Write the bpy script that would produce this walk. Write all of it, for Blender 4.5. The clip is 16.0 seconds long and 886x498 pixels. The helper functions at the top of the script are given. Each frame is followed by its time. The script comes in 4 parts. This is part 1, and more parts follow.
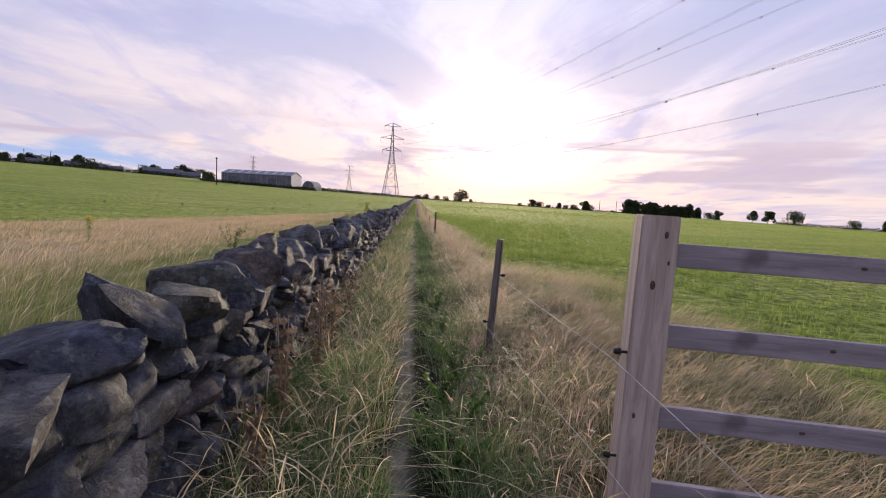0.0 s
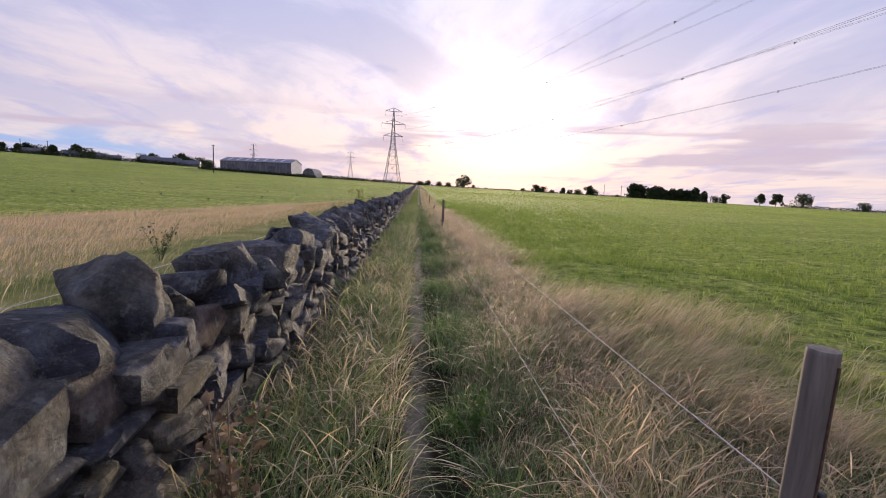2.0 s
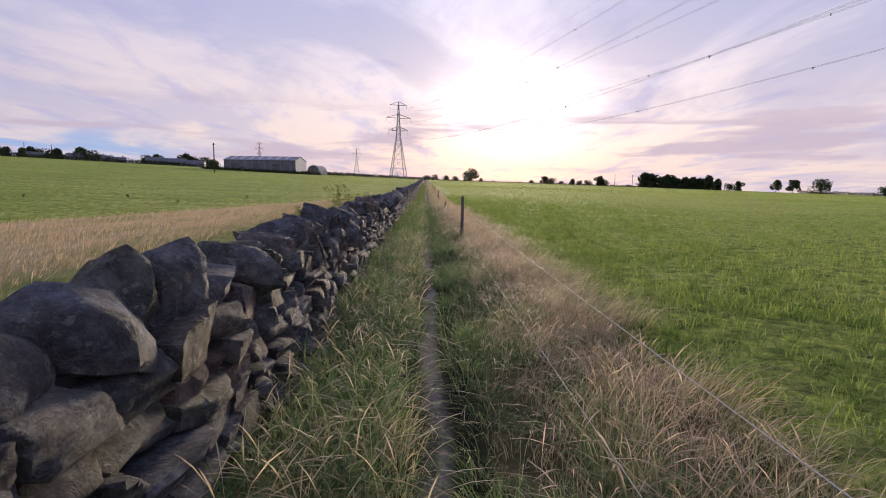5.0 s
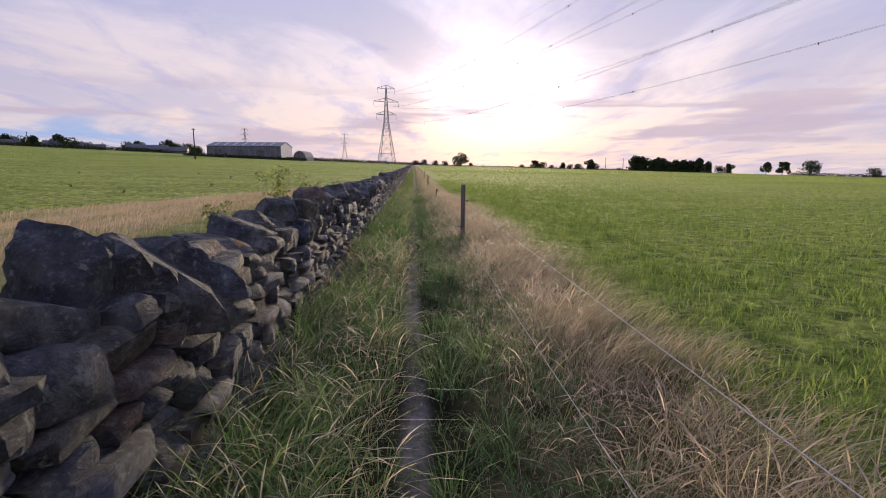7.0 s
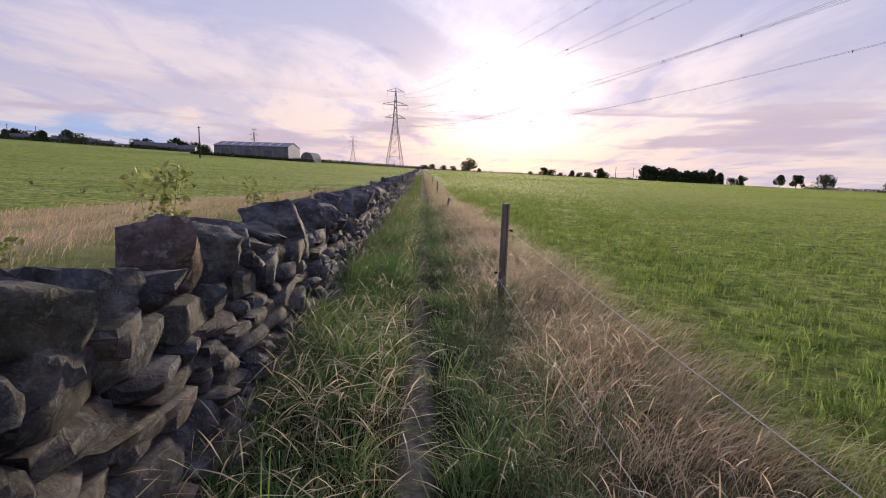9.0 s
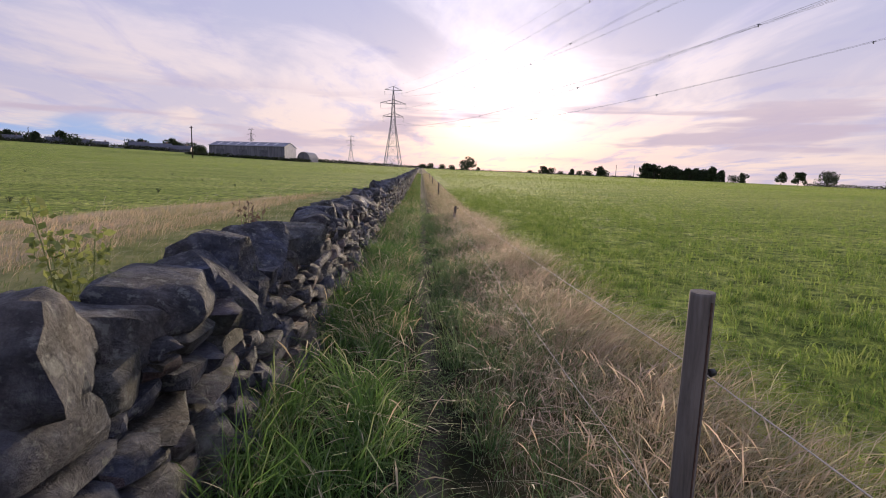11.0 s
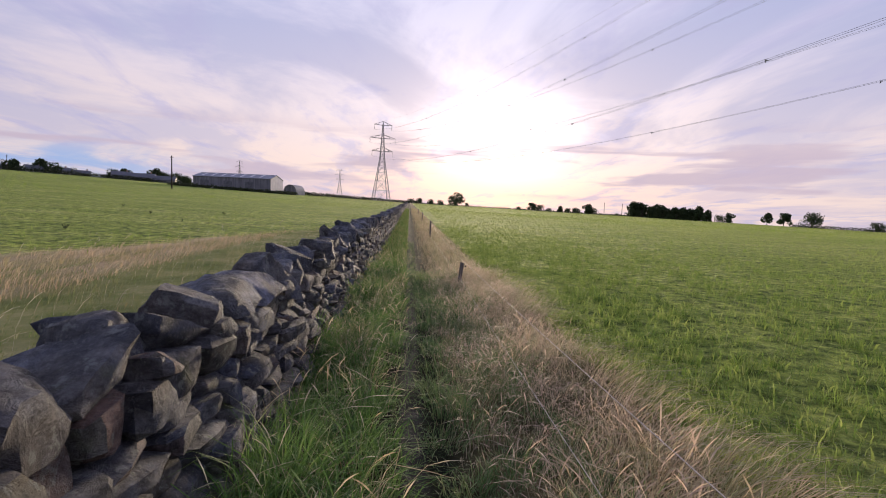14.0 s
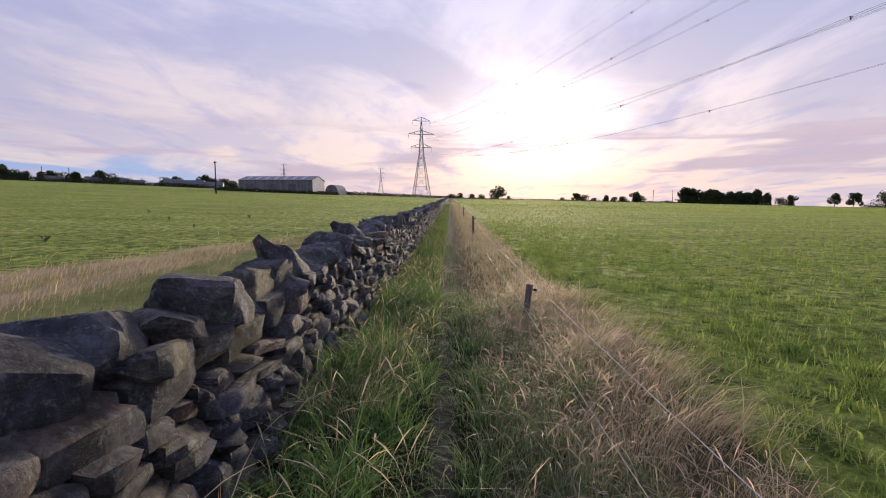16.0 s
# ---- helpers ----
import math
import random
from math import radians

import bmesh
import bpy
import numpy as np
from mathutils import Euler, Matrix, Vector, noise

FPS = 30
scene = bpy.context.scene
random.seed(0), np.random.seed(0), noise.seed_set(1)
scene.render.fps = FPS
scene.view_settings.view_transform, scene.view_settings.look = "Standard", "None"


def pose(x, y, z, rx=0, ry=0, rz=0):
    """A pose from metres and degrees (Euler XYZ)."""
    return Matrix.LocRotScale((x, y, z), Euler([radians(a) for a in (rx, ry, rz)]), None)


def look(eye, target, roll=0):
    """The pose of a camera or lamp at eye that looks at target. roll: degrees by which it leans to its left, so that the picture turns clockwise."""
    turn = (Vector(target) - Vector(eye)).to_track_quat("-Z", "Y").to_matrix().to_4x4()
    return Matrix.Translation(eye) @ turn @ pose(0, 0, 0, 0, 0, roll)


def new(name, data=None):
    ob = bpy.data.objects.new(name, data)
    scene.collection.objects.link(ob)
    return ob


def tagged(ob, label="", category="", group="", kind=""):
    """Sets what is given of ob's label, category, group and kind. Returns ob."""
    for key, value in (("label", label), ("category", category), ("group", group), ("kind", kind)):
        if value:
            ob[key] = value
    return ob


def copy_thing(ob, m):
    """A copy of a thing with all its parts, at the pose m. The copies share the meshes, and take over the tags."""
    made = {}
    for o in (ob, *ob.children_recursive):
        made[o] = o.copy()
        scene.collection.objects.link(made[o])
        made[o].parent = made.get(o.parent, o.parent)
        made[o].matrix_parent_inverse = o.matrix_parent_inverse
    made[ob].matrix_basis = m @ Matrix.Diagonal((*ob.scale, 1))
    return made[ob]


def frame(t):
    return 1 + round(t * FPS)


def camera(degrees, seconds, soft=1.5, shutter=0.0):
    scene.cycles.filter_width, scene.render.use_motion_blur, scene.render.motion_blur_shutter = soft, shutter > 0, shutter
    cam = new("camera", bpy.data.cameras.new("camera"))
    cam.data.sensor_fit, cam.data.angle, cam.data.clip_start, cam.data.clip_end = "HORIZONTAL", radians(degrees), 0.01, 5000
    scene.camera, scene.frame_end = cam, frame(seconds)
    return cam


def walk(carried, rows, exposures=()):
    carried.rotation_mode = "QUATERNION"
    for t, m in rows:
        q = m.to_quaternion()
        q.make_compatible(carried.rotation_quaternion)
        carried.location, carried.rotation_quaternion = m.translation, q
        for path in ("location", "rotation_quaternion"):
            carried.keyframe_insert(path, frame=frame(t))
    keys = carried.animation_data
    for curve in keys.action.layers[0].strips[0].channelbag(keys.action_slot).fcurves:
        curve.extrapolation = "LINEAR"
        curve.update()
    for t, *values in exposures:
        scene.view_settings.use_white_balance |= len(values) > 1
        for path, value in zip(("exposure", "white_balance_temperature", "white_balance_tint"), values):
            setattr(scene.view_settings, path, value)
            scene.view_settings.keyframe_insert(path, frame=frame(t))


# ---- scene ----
cam = camera(83.2, 16.0, 1.0)
PATH = [
    (0, (0.073, -0.062, 1.517), (0.187, 1.926, 1.333), 3.0),
    (0.5, (0.018, 0.853, 1.485), (0.110, 2.842, 1.288), 4.2),
    (1, (-0.004, 1.858, 1.488), (0.092, 3.845, 1.278), 3.6),
    (1.5, (0.004, 2.829, 1.516), (0.102, 4.815, 1.300), 3.7),
    (2, (0.019, 3.805, 1.502), (0.125, 5.788, 1.263), 2.4),
    (2.5, (0.040, 4.755, 1.518), (0.158, 6.734, 1.254), 2.1),
    (3, (0.016, 5.583, 1.492), (0.171, 7.556, 1.207), 3.0),
    (3.5, (0.044, 6.384, 1.455), (0.270, 8.352, 1.180), 3.9),
    (4, (0.029, 7.300, 1.462), (0.157, 9.278, 1.197), 3.0),
    (4.2, (-0.013, 7.681, 1.457), (0.078, 9.662, 1.199), 2.4),
    (6.3, (0.025, 11.679, 1.438), (0.120, 13.653, 1.136), -0.2),
    (6.5, (0.036, 12.046, 1.399), (0.132, 14.019, 1.087), 0.5),
    (7, (0.066, 12.943, 1.404), (0.179, 14.914, 1.084), 0.5),
    (7.5, (0.082, 13.872, 1.453), (0.182, 15.843, 1.131), 0.4),
    (8, (0.036, 14.833, 1.470), (0.131, 16.807, 1.158), 2.5),
    (8.5, (0.088, 15.693, 1.464), (0.175, 17.668, 1.163), 1.6),
    (9, (0.036, 16.622, 1.420), (0.126, 18.597, 1.118), 1.9),
    (9.2, (-0.022, 17.006, 1.439), (0.089, 18.982, 1.149), 2.4),
    (11.3, (-0.018, 20.912, 1.496), (0.066, 22.887, 1.189), 1.1),
    (11.5, (-0.011, 21.285, 1.488), (0.070, 23.262, 1.196), 0.7),
    (12, (0.008, 22.212, 1.485), (0.096, 24.195, 1.240), 0.7),
    (12.5, (-0.021, 23.114, 1.452), (0.081, 25.097, 1.212), 2.9),
    (13, (-0.001, 23.999, 1.431), (0.130, 25.983, 1.223), 3.0),
    (13.5, (-0.015, 24.922, 1.494), (0.122, 26.910, 1.328), 2.5),
    (14, (-0.020, 25.810, 1.544), (0.121, 27.798, 1.378), 2.5),
    (14.5, (0.072, 26.711, 1.524), (0.202, 28.700, 1.354), 2.2),
    (15, (0.067, 27.687, 1.460), (0.167, 29.676, 1.268), 2.9),
    (15.5, (0.121, 28.654, 1.436), (0.208, 30.643, 1.243), 1.8),
    (16, (0.107, 29.601, 1.461), (0.078, 31.592, 1.271), 0.2),
]
walk(cam, [(t, look(eye, target, roll)) for t, eye, target, roll in PATH], [(0, 0.16), (2.5, 0.10), (4.0, 0.02), (6.5, 0.0), (16, 0.0)])

# ---- light ----
SUN_AZ, SUN_EL = radians(9.8), radians(5.0)
SUN_DIR = Vector((math.sin(SUN_AZ) * math.cos(SUN_EL), math.cos(SUN_AZ) * math.cos(SUN_EL), math.sin(SUN_EL)))


def node(nt, kind, **sets):
    n = nt.nodes.new(kind)
    for key, value in sets.items():
        if key == "op":
            n.operation = value
        elif key == "blend":
            n.data_type, n.blend_type = "RGBA", value
        else:
            n.inputs[key.replace("_", " ")].default_value = value
    return n


def maths(nt, op, a, b=0.0, c=0.0):
    n = nt.nodes.new("ShaderNodeMath")
    n.operation = op
    for i, v in enumerate((a, b, c)):
        if isinstance(v, (int, float)):
            n.inputs[i].default_value = v
        else:
            nt.links.new(v, n.inputs[i])
    return n.outputs[0]


def mixed(nt, fac, a, b, blend="MIX"):
    n = nt.nodes.new("ShaderNodeMix")
    n.data_type, n.blend_type = "RGBA", blend
    for i, v in ((0, fac), (6, a), (7, b)):
        if isinstance(v, (int, float)):
            n.inputs[i].default_value = v
        elif isinstance(v, tuple):
            n.inputs[i].default_value = (*v, 1)
        else:
            nt.links.new(v, n.inputs[i])
    return n.outputs[2]


def ramp(nt, fac, *stops):
    n = nt.nodes.new("ShaderNodeValToRGB")
    el = n.color_ramp.elements
    while len(el) < len(stops):
        el.new(1.0)
    for e, (p, c) in zip(el, stops):
        e.position = p
        e.color = (*c, 1) if isinstance(c, tuple) else (c, c, c, 1)
    nt.links.new(fac, n.inputs[0])
    return n.outputs[0]


def step(nt, v, lo, hi):
    n = nt.nodes.new("ShaderNodeMapRange")
    n.interpolation_type = "SMOOTHSTEP"
    n.inputs["From Min"].default_value, n.inputs["From Max"].default_value = lo, hi
    nt.links.new(v, n.inputs[0])
    return n.outputs[0]


def noisy(nt, vec, scale, detail=4.0, rough=0.55, distort=0.0):
    n = nt.nodes.new("ShaderNodeTexNoise")
    n.inputs["Scale"].default_value, n.inputs["Detail"].default_value = scale, detail
    n.inputs["Roughness"].default_value, n.inputs["Distortion"].default_value = rough, distort
    if vec is not None:
        nt.links.new(vec, n.inputs["Vector"])
    return n.outputs["Fac"]


def scaled(nt, vec, s, offset=(0, 0, 0), turn=0.0):
    n = nt.nodes.new("ShaderNodeMapping")
    n.inputs["Scale"].default_value, n.inputs["Location"].default_value = s, offset
    n.inputs["Rotation"].default_value = (0, 0, turn)
    nt.links.new(vec, n.inputs["Vector"])
    return n.outputs[0]


def make_world():
    w = bpy.data.worlds.new("evening_sky")
    scene.world = w
    w.use_nodes = True
    nt = w.node_tree
    nt.nodes.clear()
    out = nt.nodes.new("ShaderNodeOutputWorld")
    bg = nt.nodes.new("ShaderNodeBackground")
    nt.links.new(bg.outputs[0], out.inputs[0])
    sky = nt.nodes.new("ShaderNodeTexSky")
    sky.sky_type, sky.sun_disc, sky.sun_elevation, sky.sun_rotation = "NISHITA", False, SUN_EL, SUN_AZ
    sky.dust_density = 2.0
    co = nt.nodes.new("ShaderNodeTexCoord").outputs["Generated"]
    sep = nt.nodes.new("ShaderNodeSeparateXYZ")
    nt.links.new(co, sep.inputs[0])
    z = maths(nt, "MAXIMUM", sep.outputs[2], 0.0)
    # thin cloud sheet, seen on a flat layer above the land
    div = maths(nt, "ADD", z, 0.10)
    flat = nt.nodes.new("ShaderNodeCombineXYZ")
    nt.links.new(maths(nt, "DIVIDE", sep.outputs[0], div), flat.inputs[0])
    nt.links.new(maths(nt, "DIVIDE", sep.outputs[1], div), flat.inputs[1])
    sheet = noisy(nt, scaled(nt, flat.outputs[0], (0.75, 0.42, 1), (3.1, 1.7, 0), 0.5), 1.0, 8, 0.58, 0.7)
    wisps = noisy(nt, scaled(nt, flat.outputs[0], (1.6, 0.7, 1), (7.3, 2.2, 0), 0.75), 1.3, 8, 0.62, 0.4)
    bars = noisy(nt, scaled(nt, co, (3.0, 3.0, 26.0), (0.4, 0.0, 1.3), 0.0), 1.1, 4, 0.5, 0.3)
    base = mixed(nt, step(nt, z, 0.0, 0.5), (0.70, 0.62, 0.76), (0.44, 0.50, 0.82))
    base = mixed(nt, 0.12, base, mixed(nt, 1.0, sky.outputs[0], (0.1, 0.1, 0.1), "MULTIPLY"))
    # clear blue gap low over the land away from the sun
    gap = maths(nt, "MULTIPLY", step(nt, z, 0.10, 0.05), step(nt, sep.outputs[0], -0.25, -0.55))
    base = mixed(nt, maths(nt, "MULTIPLY", gap, 0.8), base, (0.34, 0.50, 0.82))
    white = step(nt, sheet, 0.42, 0.62)
    low = step(nt, z, 0.42, 0.06)
    bright = mixed(nt, low, (0.74, 0.71, 0.91), (0.94, 0.75, 0.69))
    col = mixed(nt, maths(nt, "MULTIPLY", white, 0.75), base, bright)
    grey = maths(nt, "MULTIPLY", step(nt, wisps, 0.48, 0.66), 0.6)
    col = mixed(nt, grey, col, (0.50, 0.48, 0.72))
    # veiled sun behind the sheet
    mid = (SUN_DIR + Vector((0, 0, 0.035))).normalized()
    dx = maths(nt, "MULTIPLY", maths(nt, "SUBTRACT", sep.outputs[0], mid.x), 0.85)
    dz = maths(nt, "SUBTRACT", sep.outputs[2], mid.z)
    away = maths(nt, "MULTIPLY", step(nt, sep.outputs[1], 0.4, -0.2), 2.0)
    ang = maths(nt, "SQRT", maths(nt, "ADD", maths(nt, "MULTIPLY", dx, dx), maths(nt, "ADD", maths(nt, "MULTIPLY", dz, dz), away)))
    core = maths(nt, "EXPONENT", maths(nt, "MULTIPLY", maths(nt, "POWER", maths(nt, "DIVIDE", ang, 0.095), 2.0), -1.0))
    halo = maths(nt, "EXPONENT", maths(nt, "MULTIPLY", maths(nt, "DIVIDE", ang, 0.19), -1.0))
    thin = maths(nt, "ADD", 0.25, maths(nt, "MULTIPLY", white, 1.3))
    warm = mixed(nt, step(nt, z, 0.02, 0.16), (1.0, 0.58, 0.17), (1.0, 0.90, 0.94))
    glow = maths(nt, "ADD", maths(nt, "MULTIPLY", core, 1.25), maths(nt, "MULTIPLY", maths(nt, "MULTIPLY", halo, thin), 0.40))
    glow = maths(nt, "MULTIPLY", glow, maths(nt, "ADD", 0.50, maths(nt, "MULTIPLY", step(nt, z, 0.01, 0.075), 0.50)))
    n = nt.nodes.new("ShaderNodeVectorMath")
    n.operation = "SCALE"
    nt.links.new(warm, n.inputs[0])
    nt.links.new(glow, n.inputs["Scale"])
    col = mixed(nt, 1.0, col, n.outputs[0], "ADD")
    dark = maths(nt, "MULTIPLY", maths(nt, "MULTIPLY", step(nt, bars, 0.50, 0.62), step(nt, z, 0.17, 0.10)), step(nt, z, 0.015, 0.05))
    col = mixed(nt, maths(nt, "MULTIPLY", dark, 0.8), col, (0.62, 0.50, 0.60))
    # the sheet thins and darkens away from the sun
    fall = ramp(nt, step(nt, ang, 0.35, 0.95), (0.0, 1.0), (1.0, (0.84, 0.87, 0.93)))
    col = mixed(nt, 1.0, col, fall, "MULTIPLY")
    nt.links.new(col, bg.inputs[0])
    bg.inputs[1].default_value = 1.0


make_world()
sun = new("sun", bpy.data.lights.new("sun", "SUN"))
sun.data.energy, sun.data.angle, sun.data.color = 5.0, radians(9), (1.0, 0.80, 0.58)
sun.matrix_world = look(SUN_DIR * 100, (0, 0, 0))



# ---- materials ----
def material(name, build, rough=0.9, metal=0.0, bump=None, translucent=0.0, spec=0.3):
    """build(nt, position) gives the colour; bump(nt, position) a height and its depth."""
    m = bpy.data.materials.new(name)
    m.use_nodes = True
    nt = m.node_tree
    bsdf = nt.nodes["Principled BSDF"]
    bsdf.inputs["Roughness"].default_value, bsdf.inputs["Metallic"].default_value = rough, metal
    bsdf.inputs["Specular IOR Level"].default_value = spec
    pos = nt.nodes.new("ShaderNodeTexCoord").outputs["Object"]
    colour = build(nt, pos)
    nt.links.new(colour, bsdf.inputs["Base Color"])
    if bump:
        height, depth = bump(nt, pos)
        b = nt.nodes.new("ShaderNodeBump")
        b.inputs["Distance"].default_value, b.inputs["Strength"].default_value = depth, 1.0
        nt.links.new(height, b.inputs["Height"])
        nt.links.new(b.outputs[0], bsdf.inputs["Normal"])
    if translucent:
        t = nt.nodes.new("ShaderNodeBsdfTranslucent")
        nt.links.new(colour, t.inputs[0])
        mix = nt.nodes.new("ShaderNodeMixShader")
        mix.inputs[0].default_value = translucent
        nt.links.new(bsdf.outputs[0], mix.inputs[1])
        nt.links.new(t.outputs[0], mix.inputs[2])
        nt.links.new(mix.outputs[0], nt.nodes["Material Output"].inputs[0])
    return m


def island(nt):
    return nt.nodes.new("ShaderNodeNewGeometry").outputs["Random Per Island"]


def any_object(nt):
    return nt.nodes.new("ShaderNodeObjectInfo").outputs["Random"]


def grass_material(name, stops, patch_stops, patch_scale, share=0.5, translucent=0.5):
    def build(nt, pos):
        a = ramp(nt, island(nt), *stops)
        b = ramp(nt, noisy(nt, pos, patch_scale, 4, 0.6), *patch_stops)
        return mixed(nt, share, a, b)
    return material(name, build, 0.55, translucent=translucent, spec=0.22)


TAN, STRAW, RUST = (0.48, 0.36, 0.20), (0.68, 0.60, 0.43), (0.30, 0.20, 0.12)
LEAF, LUSH, LIME, OLIVE = (0.15, 0.245, 0.08), (0.045, 0.10, 0.032), (0.34, 0.43, 0.19), (0.24, 0.24, 0.11)
MAT_VERGE = grass_material("verge_grass", [(0, LUSH), (0.4, LEAF), (0.8, LIME), (0.96, (0.36, 0.38, 0.18)), (1, STRAW)], [(0.38, LUSH), (0.54, LEAF), (0.68, (0.26, 0.27, 0.10))], 5.0, 0.55)
MAT_DRY = grass_material("dry_grass", [(0, (0.16, 0.11, 0.06)), (0.18, (0.42, 0.32, 0.20)), (0.5, (0.66, 0.54, 0.36)), (0.8, (0.82, 0.72, 0.52)), (1, LIME)], [(0.36, (0.13, 0.18, 0.06)), (0.46, (0.28, 0.29, 0.12)), (0.55, (0.56, 0.43, 0.27)), (0.66, (0.72, 0.54, 0.39))], 3.0, 0.5, 0.58)
MAT_LUSH = grass_material("lush_grass", [(0, (0.045, 0.11, 0.03)), (0.45, (0.13, 0.26, 0.06)), (0.85, (0.26, 0.40, 0.11)), (1, STRAW)], [(0.38, (0.03, 0.08, 0.022)), (0.62, (0.17, 0.29, 0.07))], 5.0, 0.5)
MAT_SEED = grass_material("seed_heads", [(0, TAN), (0.5, STRAW), (1, (0.70, 0.58, 0.38))], [(0.4, TAN), (0.6, STRAW)], 0.8, 0.3)
MAT_FIELD = grass_material("field_grass", [(0, (0.06, 0.11, 0.024)), (0.45, (0.18, 0.28, 0.055)), (0.8, (0.32, 0.41, 0.10)), (1, (0.50, 0.50, 0.20))], [(0.38, (0.055, 0.11, 0.025)), (0.5, (0.20, 0.30, 0.055)), (0.64, (0.42, 0.46, 0.14))], 4.5, 0.55, 0.55)
MAT_FAR = grass_material("rough_pasture_grass", [(0, (0.30, 0.28, 0.12)), (0.3, (0.55, 0.41, 0.24)), (0.8, (0.70, 0.54, 0.35)), (1, (0.3, 0.32, 0.12))], [(0.36, (0.30, 0.29, 0.12)), (0.5, (0.58, 0.42, 0.26)), (0.66, (0.62, 0.43, 0.29))], 0.35, 0.5)
MAT_FARFIELD = grass_material("distant_field_grass", [(0, (0.15, 0.24, 0.045)), (0.5, (0.26, 0.35, 0.07)), (1, (0.38, 0.42, 0.12))], [(0.38, (0.18, 0.28, 0.05)), (0.62, (0.36, 0.41, 0.11))], 0.05, 0.6, 0.6)
MAT_PLUME = grass_material("pink_seed_heads", [(0, (0.22, 0.16, 0.10)), (0.25, (0.58, 0.42, 0.29)), (0.75, (0.78, 0.58, 0.45)), (1, (0.82, 0.70, 0.50))], [(0.4, (0.42, 0.38, 0.20)), (0.6, (0.72, 0.53, 0.41))], 2.4, 0.4, 0.58)
MAT_NEARPASTURE = grass_material("olive_pasture_grass", [(0, LEAF), (0.5, OLIVE), (0.85, (0.33, 0.31, 0.11)), (1, STRAW)], [(0.36, (0.13, 0.18, 0.05)), (0.5, (0.22, 0.25, 0.08)), (0.68, TAN)], 0.6, 0.5)


def ground_colour(nt, pos):
    sep = nt.nodes.new("ShaderNodeSeparateXYZ")
    nt.links.new(pos, sep.inputs[0])
    x, y = sep.outputs[0], sep.outputs[1]
    wob = maths(nt, "MULTIPLY", maths(nt, "SUBTRACT", noisy(nt, pos, 0.35, 3), 0.5), 1.6)
    xw = maths(nt, "ADD", x, wob)
    grain = noisy(nt, pos, 9.0, 6, 0.7)
    field = ramp(nt, noisy(nt, scaled(nt, pos, (0.10, 0.35, 1)), 1.0, 8, 0.68), (0.30, (0.19, 0.26, 0.045)), (0.5, (0.32, 0.38, 0.075)), (0.68, (0.45, 0.46, 0.13)))
    field = mixed(nt, 1.0, field, (0.86, 0.86, 0.86), "MULTIPLY")
    # painted tuft relief: shaded gaps and sunlit tips as dark and bright mottling
    field = mixed(nt, 1.0, field, ramp(nt, noisy(nt, pos, 3.2, 6, 0.72), (0.38, (0.28, 0.34, 0.28)), (0.5, (0.9, 0.92, 0.88)), (0.62, (1.65, 1.55, 1.45))), "MULTIPLY")
    field = mixed(nt, 0.8, field, ramp(nt, grain, (0.35, 0.55), (0.65, 1.4)), "MULTIPLY")
    # ground under the dry and verge tufts darkened: shade between blades, in the colour
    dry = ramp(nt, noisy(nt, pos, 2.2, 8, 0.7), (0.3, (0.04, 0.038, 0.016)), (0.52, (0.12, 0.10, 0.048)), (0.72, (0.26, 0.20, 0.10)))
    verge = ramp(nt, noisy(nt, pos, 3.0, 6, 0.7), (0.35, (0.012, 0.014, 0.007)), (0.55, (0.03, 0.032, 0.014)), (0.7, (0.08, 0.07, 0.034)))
    soil = ramp(nt, grain, (0.3, (0.15, 0.13, 0.115)), (0.7, (0.34, 0.30, 0.275)))
    near = ramp(nt, noisy(nt, pos, 0.9, 7, 0.65), (0.36, (0.15, 0.18, 0.05)), (0.5, (0.24, 0.25, 0.08)), (0.66, (0.38, 0.34, 0.15)))
    left = ramp(nt, noisy(nt, scaled(nt, pos, (0.9, 0.16, 1)), 1.0, 8, 0.68), (0.34, (0.27, 0.28, 0.09)), (0.5, (0.46, 0.36, 0.19)), (0.66, (0.60, 0.45, 0.28)))
    col = mixed(nt, step(nt, xw, -5.2, -6.4), near, left)
    slant = maths(nt, "SUBTRACT", xw, maths(nt, "MULTIPLY", maths(nt, "SUBTRACT", y, 17.0), 0.3))
    col = mixed(nt, step(nt, slant, -14.6, -15.6), col, field)
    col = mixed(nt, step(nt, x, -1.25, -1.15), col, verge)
    edge = maths(nt, "ADD", maths(nt, "ADD", x, maths(nt, "MULTIPLY", wob, 0.25)), maths(nt, "MULTIPLY", step(nt, y, 11.0, 3.0), -1.7))
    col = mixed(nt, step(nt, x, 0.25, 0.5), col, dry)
    col = mixed(nt, step(nt, edge, 1.8, 2.1), col, field)
    trod = maths(nt, "ABSOLUTE", maths(nt, "SUBTRACT", maths(nt, "ADD", x, maths(nt, "MULTIPLY", wob, 0.16)), 0.05))
    worn = step(nt, noisy(nt, scaled(nt, pos, (2.0, 0.7, 1)), 1.0, 6, 0.65), 0.40, 0.56)
    bare = maths(nt, "MULTIPLY", step(nt, trod, 0.12, 0.02), maths(nt, "ADD", 0.25, maths(nt, "MULTIPLY", worn, 0.75)))
    bare = maths(nt, "MULTIPLY", bare, maths(nt, "ADD", 0.3, maths(nt, "MULTIPLY", step(nt, y, 23.0, 18.0), 0.7)))
    return mixed(nt, bare, col, soil)


